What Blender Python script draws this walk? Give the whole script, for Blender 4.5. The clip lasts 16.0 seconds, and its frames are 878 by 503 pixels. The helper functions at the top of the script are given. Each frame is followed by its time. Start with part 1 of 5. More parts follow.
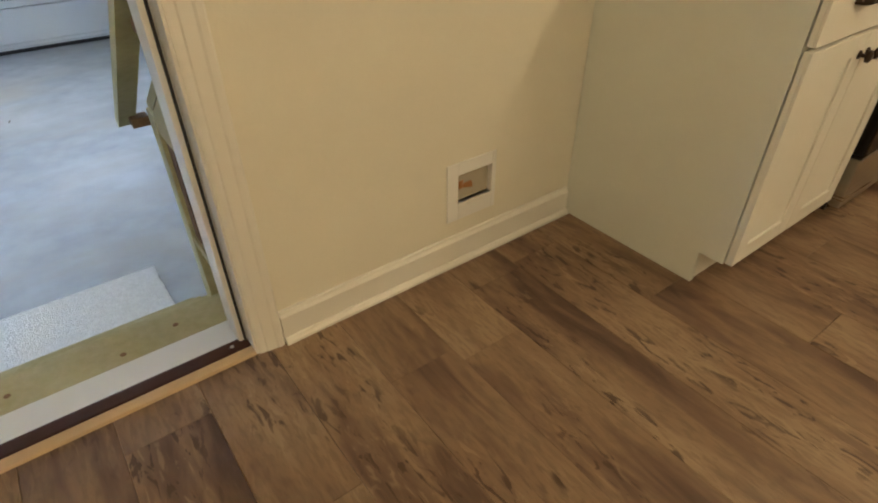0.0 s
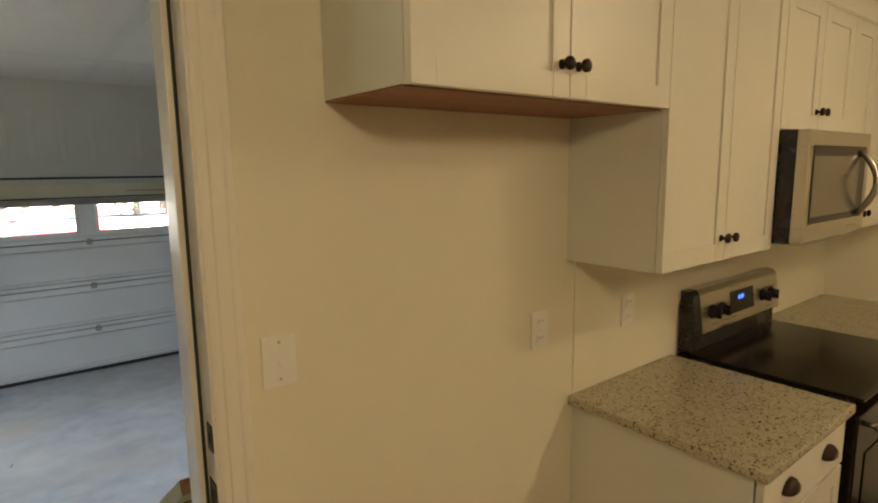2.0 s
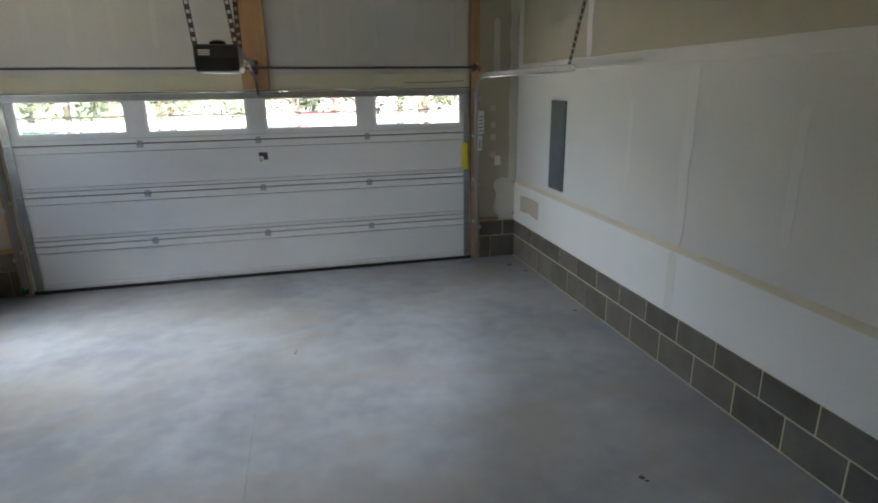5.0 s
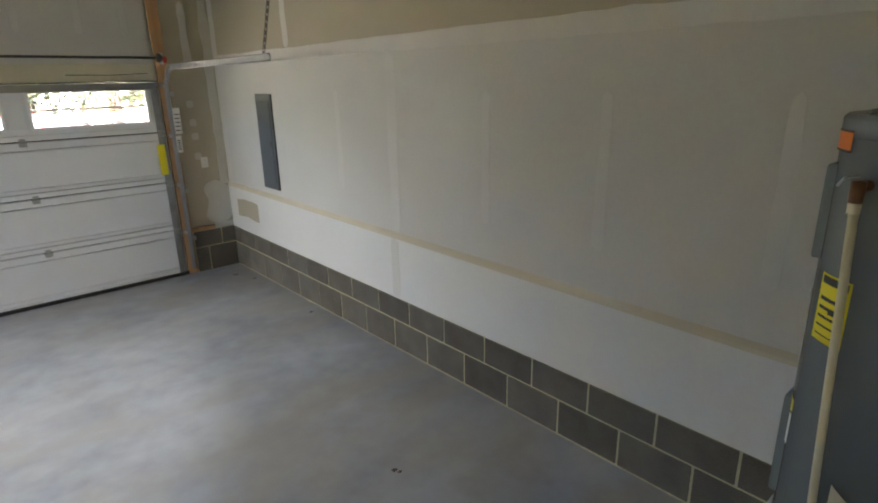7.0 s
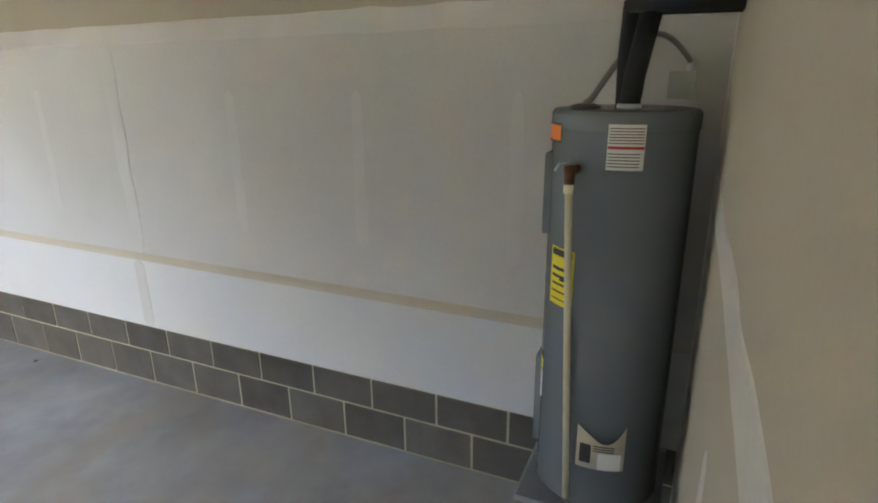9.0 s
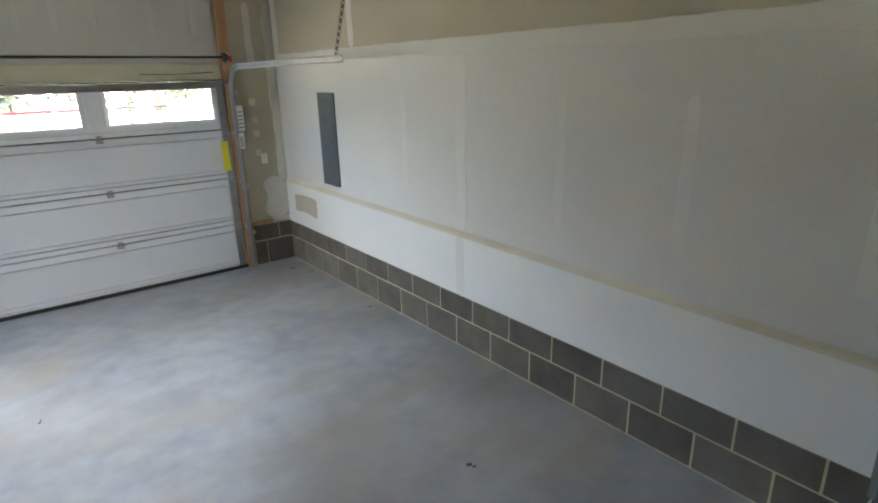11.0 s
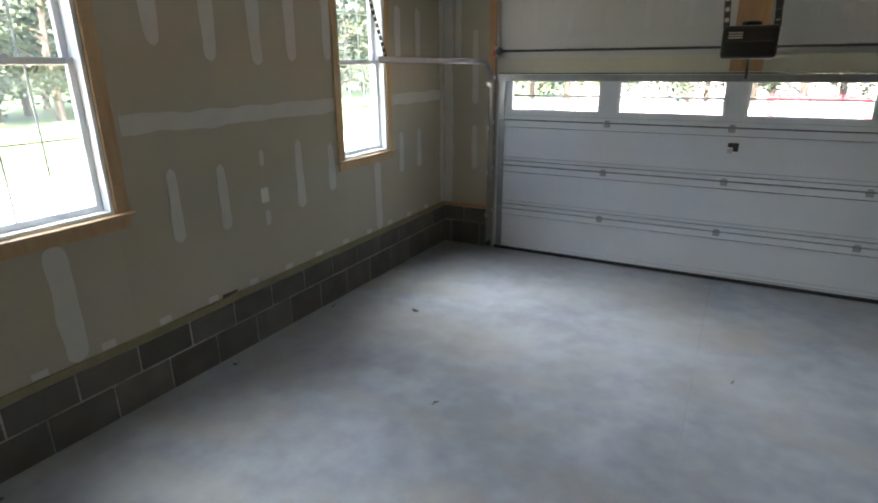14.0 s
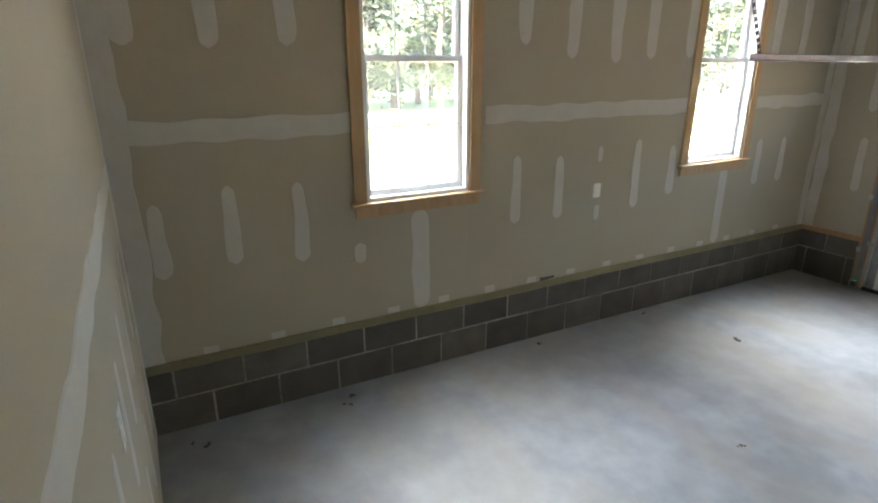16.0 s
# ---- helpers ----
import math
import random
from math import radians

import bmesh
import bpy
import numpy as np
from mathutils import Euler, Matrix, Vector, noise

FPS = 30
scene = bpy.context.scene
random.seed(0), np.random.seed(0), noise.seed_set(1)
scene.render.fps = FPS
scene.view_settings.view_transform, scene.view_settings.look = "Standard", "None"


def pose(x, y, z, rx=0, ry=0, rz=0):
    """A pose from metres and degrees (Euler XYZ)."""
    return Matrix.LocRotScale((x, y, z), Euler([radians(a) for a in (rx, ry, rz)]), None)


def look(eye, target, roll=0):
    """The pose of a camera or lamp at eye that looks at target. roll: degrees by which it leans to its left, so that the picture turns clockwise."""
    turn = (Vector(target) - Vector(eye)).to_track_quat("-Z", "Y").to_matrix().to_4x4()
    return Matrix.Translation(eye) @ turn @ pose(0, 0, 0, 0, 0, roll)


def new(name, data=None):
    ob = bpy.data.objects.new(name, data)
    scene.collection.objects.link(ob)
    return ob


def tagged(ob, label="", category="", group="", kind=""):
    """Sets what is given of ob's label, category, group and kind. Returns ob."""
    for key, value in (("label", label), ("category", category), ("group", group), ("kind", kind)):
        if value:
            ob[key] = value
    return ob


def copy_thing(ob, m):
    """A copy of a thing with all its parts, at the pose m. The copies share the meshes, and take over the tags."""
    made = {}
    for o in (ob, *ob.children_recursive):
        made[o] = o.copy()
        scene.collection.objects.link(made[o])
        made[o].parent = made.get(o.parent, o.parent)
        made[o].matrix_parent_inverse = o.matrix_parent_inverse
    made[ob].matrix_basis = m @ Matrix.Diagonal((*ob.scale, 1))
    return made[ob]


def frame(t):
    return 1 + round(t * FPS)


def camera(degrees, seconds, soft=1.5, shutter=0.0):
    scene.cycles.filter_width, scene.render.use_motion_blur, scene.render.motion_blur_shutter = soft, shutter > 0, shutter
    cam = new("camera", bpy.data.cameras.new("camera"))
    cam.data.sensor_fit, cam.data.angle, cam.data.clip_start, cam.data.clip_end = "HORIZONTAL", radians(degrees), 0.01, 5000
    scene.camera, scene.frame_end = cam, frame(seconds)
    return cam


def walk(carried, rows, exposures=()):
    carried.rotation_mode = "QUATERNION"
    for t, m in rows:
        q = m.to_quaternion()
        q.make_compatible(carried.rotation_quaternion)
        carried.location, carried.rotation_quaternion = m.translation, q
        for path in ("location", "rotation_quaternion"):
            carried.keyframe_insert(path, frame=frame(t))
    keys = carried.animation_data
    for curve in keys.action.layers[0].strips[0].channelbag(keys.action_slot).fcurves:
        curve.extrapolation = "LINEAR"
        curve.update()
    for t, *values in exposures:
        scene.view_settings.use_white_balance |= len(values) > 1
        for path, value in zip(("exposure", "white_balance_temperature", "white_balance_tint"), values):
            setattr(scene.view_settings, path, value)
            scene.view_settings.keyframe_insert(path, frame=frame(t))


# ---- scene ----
cam = camera(76.5, 16.0, soft=2.0)
PATH = [
    (0, (0.756, -1.254, 1.819), (1.717, 0.042, 0.637), -0.4),
    (0.5, (0.76, -1.234, 2.031), (1.721, 0.059, 0.847), -0.7),
    (1, (0.746, -1.216, 2.212), (1.812, 0.184, 1.261), -0.3),
    (1.2, (0.718, -1.267, 2.273), (1.82, 0.21, 1.495), -0.6),
    (1.5, (0.7, -1.276, 2.356), (1.855, 0.252, 1.782), -0.8),
    (2, (0.689, -1.287, 2.419), (1.901, 0.275, 2.118), -0.7),
    (2.5, (0.698, -1.286, 2.382), (1.931, 0.278, 2.202), -0.6),
    (3, (0.653, -1.187, 2.193), (1.861, 0.392, 1.973), -0.3),
    (3.5, (0.695, -0.938, 2.155), (1.544, 0.832, 1.776), -0.3),
    (3.7, (0.688, -0.817, 2.147), (1.352, 1.019, 1.713), -0.7),
    (5.8, (0.777, 0.13, 2.111), (1.208, 1.99, 1.516), -0.8),
    (6, (0.803, 0.142, 2.118), (1.354, 1.971, 1.523), -0.9),
    (6.5, (0.841, 0.164, 2.083), (1.763, 1.837, 1.492), -0.8),
    (7, (0.908, 0.071, 2.07), (2.159, 1.515, 1.478), -1.2),
    (7.5, (0.946, 0.061, 2.068), (2.466, 1.214, 1.469), -1.2),
    (8, (0.95, 0.052, 2.071), (2.66, 0.888, 1.456), -1.2),
    (8.2, (0.951, 0.038, 2.06), (2.699, 0.8, 1.455), -0.5),
    (10.5, (0.79, 0.239, 2.075), (2.247, 1.469, 1.473), -1.3),
    (11, (0.671, 0.202, 2.131), (1.835, 1.709, 1.519), -1.3),
    (11.5, (0.639, 0.216, 2.162), (1.443, 1.939, 1.543), -1.0),
    (12, (0.581, 0.233, 2.141), (0.99, 2.091, 1.525), -0.8),
    (12.5, (0.463, 0.269, 2.127), (0.505, 2.171, 1.509), -0.6),
    (13, (0.393, 0.286, 2.14), (0.119, 2.168, 1.521), -0.5),
    (13.5, (0.331, 0.264, 2.157), (-0.245, 2.076, 1.538), -0.3),
    (14, (0.309, 0.217, 2.188), (-0.589, 1.889, 1.558), -0.5),
    (14.5, (0.346, 0.205, 2.222), (-0.904, 1.626, 1.578), -0.1),
    (15, (0.293, 0.163, 2.172), (-1.203, 1.332, 1.542), -0.2),
    (15.5, (0.33, 0.149, 2.166), (-1.305, 1.11, 1.532), -0.4),
    (16, (0.337, 0.154, 2.184), (-1.333, 1.056, 1.554), -0.1),
]
walk(cam, [(t, look(eye, target, roll)) for t, eye, target, roll in PATH], [
    (0, 4.72, 6000, 8), (1.0, 4.66, 6300, 8), (2.0, 4.22, 6800, 9), (3.5, 4.2, 6600, 10), (5.8, 4.15, 6650, 11), (6.5, 4.38, 7050, 12), (7.2, 4.75, 7350, 14), (8.2, 5.2, 7150, 16),
    (10.5, 5.2, 6700, 12), (11.0, 4.9, 6700, 11), (11.5, 4.5, 6600, 11), (12.5, 4.03, 6500, 10), (13.5, 3.82, 6500, 10), (14.5, 3.97, 6550, 11), (15.3, 4.32, 6750, 11), (16, 4.5, 6900, 11)])

# ---------------------------------------------------------------- world and lights
SUN_EL, SUN_AZ = 58, 150
world = bpy.data.worlds.new("world")
scene.world = world
world.use_nodes = True
sky = world.node_tree.nodes.new("ShaderNodeTexSky")
sky.sky_type, sky.sun_disc = "NISHITA", False
sky.sun_elevation, sky.sun_rotation = radians(SUN_EL), radians(SUN_AZ)
world.node_tree.links.new(sky.outputs[0], world.node_tree.nodes["Background"].inputs[0])
world.node_tree.nodes["Background"].inputs[1].default_value = 0.15


def lamp(name, kind, m, energy, color, **more):
    data = bpy.data.lights.new(name, kind)
    data.energy, data.color = energy, color
    for key, value in more.items():
        if key == "size":
            data.size = value
        elif key == "angle":
            data.angle = value
        elif key == "radius":
            data.shadow_soft_size = value
    ob = new(name, data)
    ob.matrix_world = m
    return ob


sun_from = Vector((math.sin(radians(SUN_AZ)) * math.cos(radians(SUN_EL)), math.cos(radians(SUN_AZ)) * math.cos(radians(SUN_EL)), math.sin(radians(SUN_EL))))
lamp("sun", "SUN", look(sun_from * 50, (0, 0, 0)), 5.0, (1, .95, .88), angle=radians(.5))
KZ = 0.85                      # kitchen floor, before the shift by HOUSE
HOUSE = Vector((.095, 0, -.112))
WARM = (1, .78, .50)
DOWNLIGHTS = ((.35, -2.5, 2.72), (3.0, -1.7, .84), (3.0, -3.2, .84))
for lx, ly, power in DOWNLIGHTS:
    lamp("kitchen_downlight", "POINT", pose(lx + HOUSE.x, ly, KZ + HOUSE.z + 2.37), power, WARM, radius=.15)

# lamps standing in for sky light through the side windows and the panes of the overhead door
def daylight(place, towards, width, height, power, spread):
    data = bpy.data.lights.new("window_daylight", "AREA")
    data.shape, data.size, data.size_y, data.energy, data.color = "RECTANGLE", width, height, power, (.86, .94, 1)
    data.spread = radians(spread)
    new("window_daylight", data).matrix_world = look(place, towards)


for wy, power in ((1.835, .97), (4.93, 1.5)):
    daylight((-3.04, wy, 2.25), (-2.04, wy, .82), .64, 1.7, power, 75)
# extra lamp low in the second window, added to brighten the far east wall
daylight((-3.055, 4.93, 1.66), (-2.055, 4.93, 1.39), .6, .55, .72, 60)
for wx in (-1.63, -.395, .835, 2.075):
    daylight((wx, 6.632, 1.86), (wx, 5.632, 1.31), .98, .3, .145, 90)

# ---------------------------------------------------------------- materials


def mat(name, base, rough=.6, dark=None, scale=6, fine=60, amount=.5, bump=.15, metal=0, stretch=(1, 1, 1), rough_var=.1, bump_scale=None, spec=.5, contrast=(.3, .7)):
    """Colour that drifts between base and dark at two scales, with roughness and relief that follow finer grain."""
    m = bpy.data.materials.new(name)
    m.use_nodes = True
    nt = m.node_tree
    nd, ln = nt.nodes, nt.links
    p = nd["Principled BSDF"]
    dark = dark or tuple(c * .8 for c in base)
    tc, info = nd.new("ShaderNodeTexCoord"), nd.new("ShaderNodeObjectInfo")
    mul = nd.new("ShaderNodeMath")
    mul.operation = "MULTIPLY"
    mul.inputs[1].default_value = 37.0
    ln.new(info.outputs["Random"], mul.inputs[0])
    add = nd.new("ShaderNodeVectorMath")
    add.operation = "ADD"
    ln.new(tc.outputs["Object"], add.inputs[0])
    ln.new(mul.outputs[0], add.inputs[1])
    mp = nd.new("ShaderNodeMapping")
    mp.inputs["Scale"].default_value = stretch
    ln.new(add.outputs[0], mp.inputs[0])
    n1, n2 = nd.new("ShaderNodeTexNoise"), nd.new("ShaderNodeTexNoise")
    for n, sc, det in ((n1, scale, 5), (n2, fine, 3)):
        n.inputs["Scale"].default_value, n.inputs["Detail"].default_value = sc, det
        ln.new(mp.outputs[0], n.inputs["Vector"])
    mix0 = nd.new("ShaderNodeMix")
    mix0.inputs[0].default_value = .35
    ln.new(n1.outputs[0], mix0.inputs[2])
    ln.new(n2.outputs[0], mix0.inputs[3])
    ramp = nd.new("ShaderNodeMapRange")
    ramp.inputs[1].default_value, ramp.inputs[2].default_value = contrast
    ramp.inputs[4].default_value = amount
    ln.new(mix0.outputs[0], ramp.inputs[0])
    mix = nd.new("ShaderNodeMix")
    mix.data_type = "RGBA"
    mix.inputs[6].default_value, mix.inputs[7].default_value = (*base, 1), (*dark, 1)
    ln.new(ramp.outputs[0], mix.inputs[0])
    ln.new(mix.outputs[2], p.inputs["Base Color"])
    rr = nd.new("ShaderNodeMapRange")
    rr.inputs[3].default_value, rr.inputs[4].default_value = max(.03, rough - rough_var), min(1, rough + rough_var)
    ln.new(n1.outputs[0], rr.inputs[0])
    ln.new(rr.outputs[0], p.inputs["Roughness"])
    p.inputs["Metallic"].default_value = metal
    p.inputs["Specular IOR Level"].default_value = spec
    if bump:
        b = nd.new("ShaderNodeBump")
        b.inputs["Strength"].default_value, b.inputs["Distance"].default_value = bump, .01
        ln.new(n2.outputs[0], b.inputs["Height"])
        ln.new(b.outputs[0], p.inputs["Normal"])
    return m


def tint_by_object(m, low, high):
    """Each object of this material gets its own brightness between low and high."""
    nt = m.node_tree
    p = nt.nodes["Principled BSDF"]
    src = p.inputs["Base Color"].links[0].from_socket
    info, rng, mul = nt.nodes.new("ShaderNodeObjectInfo"), nt.nodes.new("ShaderNodeMapRange"), nt.nodes.new("ShaderNodeVectorMath")
    rng.inputs[3].default_value, rng.inputs[4].default_value = low, high
    nt.links.new(info.outputs["Random"], rng.inputs[0])
    mul.operation = "SCALE"
    nt.links.new(src, mul.inputs[0])
    nt.links.new(rng.outputs[0], mul.inputs["Scale"])
    nt.links.new(mul.outputs[0], p.inputs["Base Color"])
    return m


def emitter(name, color, strength):
    m = bpy.data.materials.new(name)
    m.use_nodes = True
    p = m.node_tree.nodes["Principled BSDF"]
    p.inputs["Base Color"].default_value = (*color, 1)
    p.inputs["Emission Color"].default_value = (*color, 1)
    p.inputs["Emission Strength"].default_value = strength
    return m


def glass(name, haze=.0):
    """Clear glass with a thin even film that lays a pale veil of glare over the view."""
    m = bpy.data.materials.new(name)
    m.use_nodes = True
    nd, ln = m.node_tree.nodes, m.node_tree.links
    p = nd["Principled BSDF"]
    p.inputs["Base Color"].default_value = (1, 1, 1, 1)
    p.inputs["Roughness"].default_value = .0
    p.inputs["IOR"].default_value = 1.1
    p.inputs["Transmission Weight"].default_value = 1
    film, mix, n = nd.new("ShaderNodeBsdfTranslucent"), nd.new("ShaderNodeMixShader"), nd.new("ShaderNodeTexNoise")
    film.inputs[0].default_value = (.92, .93, .90, 1)
    n.inputs["Scale"].default_value = 3
    rng = nd.new("ShaderNodeMapRange")
    rng.inputs[3].default_value, rng.inputs[4].default_value = haze * .6, haze * 1.4
    ln.new(n.outputs[0], rng.inputs[0])
    ln.new(rng.outputs[0], mix.inputs[0])
    ln.new(p.outputs[0], mix.inputs[1])
    ln.new(film.outputs[0], mix.inputs[2])
    ln.new(mix.outputs[0], nd["Material Output"].inputs[0])
    return m


TAN = mat("drywall_paper", (.45, .40, .30), .85, (.39, .345, .26), 1.5, 90, .6, .06)
WHITE_DRY = mat("primed_drywall", (.60, .58, .54), .75, (.52, .505, .475), 1.1, 50, .7, .06)
LOWSHEET = mat("primed_low_drywall", (.68, .67, .645), .75, (.60, .59, .565), 1.0, 50, .7, .06)
PALE = mat("sanded_compound", (.615, .595, .555), .75, (.545, .53, .495), 5, 60, .6, .05)
MUD = mat("joint_compound", (.585, .565, .51), .8, (.50, .475, .42), 7, 70, .6, .08)
CEIL = mat("ceiling_drywall", (.62, .59, .53), .85, (.54, .51, .45), 1.2, 60, .6, .05)
BLOCK = tint_by_object(mat("concrete_block", (.15, .133, .108), .9, (.085, .075, .062), 5, 120, .9, .6), .8, 1.22)
MORTAR_E = mat("mortar_pale", (.56, .49, .32), .9, (.40, .35, .235), 12, 120, .7, .4)
MORTAR_W = mat("mortar_grey", (.44, .40, .345), .9, (.18, .165, .14), 3, 60, .95, .4, contrast=(.38, .6))
TREATED = mat("treated_lumber", (.54, .49, .27), .7, (.37, .32, .15), 5, 40, .8, .2, stretch=(1, 1, 1))
PINE = mat("pine_board", (.54, .37, .20), .6, (.40, .24, .11), 4, 30, .8, .12, stretch=(6, 6, .7))
STUD = mat("spruce_stud", (.50, .30, .15), .7, (.34, .17, .075), 4, 30, .8, .15, stretch=(6, 6, .6))
ENDGRAIN = mat("end_grain", (.26, .15, .07), .8, (.14, .07, .03), 30, 120, .8, .3)
WHITE = mat("white_paint", (.80, .79, .75), .45, (.74, .73, .69), 2, 40, .5, .03)
TRIM = mat("trim_paint", (.80, .77, .68), .35, (.74, .71, .62), 2, 40, .5, .03)
KWALL = mat("kitchen_wall_paint", (.78, .74, .605), .7, (.73, .69, .56), 1.5, 120, .6, .05)
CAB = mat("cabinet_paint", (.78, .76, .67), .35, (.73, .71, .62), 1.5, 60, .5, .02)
# sides and bodies are a little darker and cooler than the fronts
CABSIDE = mat("cabinet_side_colour", (.72, .73, .65), .4, (.67, .68, .60), 1.5, 60, .5, .02)
CHERRY = mat("cabinet_underside", (.34, .13, .06), .5, (.24, .08, .035), 4, 40, .7, .05, stretch=(1, 6, 1))
BRONZE = mat("oil_rubbed_bronze", (.035, .024, .018), .35, (.06, .035, .02), 20, 80, .5, .05, metal=.8)
STEEL = mat("stainless_steel", (.60, .57, .50), .30, (.52, .49, .43), 3, 200, .5, .02, metal=1, stretch=(1, 1, 30))
BLACK = mat("black_enamel", (.012, .012, .013), .25, (.02, .02, .02), 8, 60, .5, .02)
BLACKGLASS = mat("black_glass", (.010, .007, .006), .16, (.013, .009, .008), 8, 60, .5, 0, rough_var=.03, spec=.3)
GALV = mat("galvanized_steel", (.52, .53, .53), .38, (.40, .41, .42), 14, 90, .7, .05, metal=.9)
TRACKSTEEL = mat("track_steel", (.36, .365, .37), .42, (.24, .245, .25), 10, 90, .7, .05, metal=.85)
DARKSTEEL = mat("dark_steel", (.10, .095, .09), .45, (.06, .055, .05), 14, 90, .7, .05, metal=.7)
PANELGREY = mat("panel_grey_paint", (.078, .087, .092), .5, (.068, .076, .081), 6, 60, .5, .03)
DOORWHITE = mat("garage_door_paint", (.74, .75, .76), .42, (.66, .67, .69), 2, 110, .6, .05)
RUBBER = mat("black_rubber", (.015, .015, .016), .7, (.03, .03, .03), 10, 60, .5, .1)
TANK = mat("tank_enamel", (.19, .212, .22), .24, (.175, .198, .207), 3, 70, .25, .01, rough_var=.02)
FOAM = mat("foam_insulation", (.014, .014, .015), .8, (.03, .03, .03), 16, 90, .6, .15)
CPVC = mat("cpvc_pipe", (.72, .66, .46), .4, (.66, .59, .40), 5, 60, .5, .02)
BRASS = mat("aged_brass", (.50, .26, .11), .35, (.36, .17, .07), 20, 80, .6, .1, metal=.8)
PLATE = mat("plastic_plate", (.82, .81, .76), .3, (.80, .79, .74), 3, 50, .4, .01)
YELLOW = mat("yellow_label", (.80, .68, .02), .5, (.74, .62, .02), 8, 60, .4, .01)
ORANGE = mat("orange_label", (.85, .22, .03), .5, (.80, .20, .03), 8, 60, .4, .01)
PAPER = mat("paper_label", (.78, .78, .74), .7, (.72, .72, .68), 8, 60, .5, .02)
INK = mat("label_ink", (.04, .04, .04), .7, (.06, .06, .06), 8, 60, .5, 0)
REDINK = mat("red_ink", (.55, .04, .04), .6, (.5, .04, .04), 8, 60, .5, 0)
REDPLASTIC = mat("red_plastic", (.55, .05, .03), .45, (.45, .04, .03), 8, 60, .5, .02)
RUG = mat("woven_rug", (.88, .87, .85), .95, (.72, .71, .69), 45, 160, .9, 1.0)
SILL = mat("dark_bronze_sill", (.075, .028, .018), .35, (.05, .019, .013), 10, 80, .6, .05, metal=.3)
OAKSTRIP = mat("transition_strip", (.60, .43, .24), .45, (.50, .35, .19), 5, 50, .6, .05)
VINYL = mat("white_vinyl", (.82, .83, .83), .35, (.78, .79, .79), 3, 60, .4, .01)
PANE = glass("window_glass", .018)
BLUE = emitter("clock_digits", (.05, .15, 1), .15)
GRASS = mat("lawn", (.12, .17, .05), .9, (.07, .11, .03), .8, 8, .8, .4)
DIRT = mat("sandy_yard", (.52, .45, .35), .95, (.40, .33, .24), .6, 9, .8, .4)
DRIVE = mat("driveway_concrete", (.50, .49, .46), .85, (.42, .41, .38), 1, 30, .6, .2)
LEAF = tint_by_object(mat("foliage", (.058, .078, .034), .8, (.04, .052, .024), 1.5, 20, .9, 0), .8, 1.3)
BARK = mat("bark", (.14, .10, .07), .9, (.08, .06, .04), 8, 60, .8, .6)
CARRED = mat("car_paint_red", (.45, .03, .03), .2, (.42, .03, .03), 3, 40, .3, 0)
SHINGLE = mat("roof_shingle", (.07, .068, .065), .9, (.04, .04, .04), 12, 90, .8, .5)
SIDING = mat("house_siding", (.62, .60, .55), .7, (.55, .53, .48), 2, 60, .5, .05)


def concrete_floor():
    m = mat("garage_slab", (.37, .385, .408), .42, (.225, .238, .262), 1.0, 6, 1, .05, rough_var=.14, contrast=(.38, .64))
    nt = m.node_tree
    nd, ln = nt.nodes, nt.links
    p = nd["Principled BSDF"]
    src = p.inputs["Base Color"].links[0].from_socket
    tc = nd.new("ShaderNodeTexCoord")
    mp = nd.new("ShaderNodeMapping")
    mp.inputs["Scale"].default_value = (.55, 1.3, 1)
    mp.inputs["Rotation"].default_value = (0, 0, .35)
    ln.new(tc.outputs["Object"], mp.inputs[0])
    n = nd.new("ShaderNodeTexNoise")
    n.inputs["Scale"].default_value, n.inputs["Detail"].default_value, n.inputs["Distortion"].default_value = 1.3, 7, .8
    ln.new(mp.outputs[0], n.inputs["Vector"])
    r = nd.new("ShaderNodeMapRange")
    r.inputs[1].default_value, r.inputs[2].default_value, r.inputs[4].default_value = .42, .72, .75
    ln.new(n.outputs[0], r.inputs[0])
    mix = nd.new("ShaderNodeMix")
    mix.data_type = "RGBA"
    mix.inputs[7].default_value = (.31, .28, .235, 1)
    ln.new(r.outputs[0], mix.inputs[0])
    ln.new(src, mix.inputs[6])
    ln.new(mix.outputs[2], p.inputs["Base Color"])
    return m


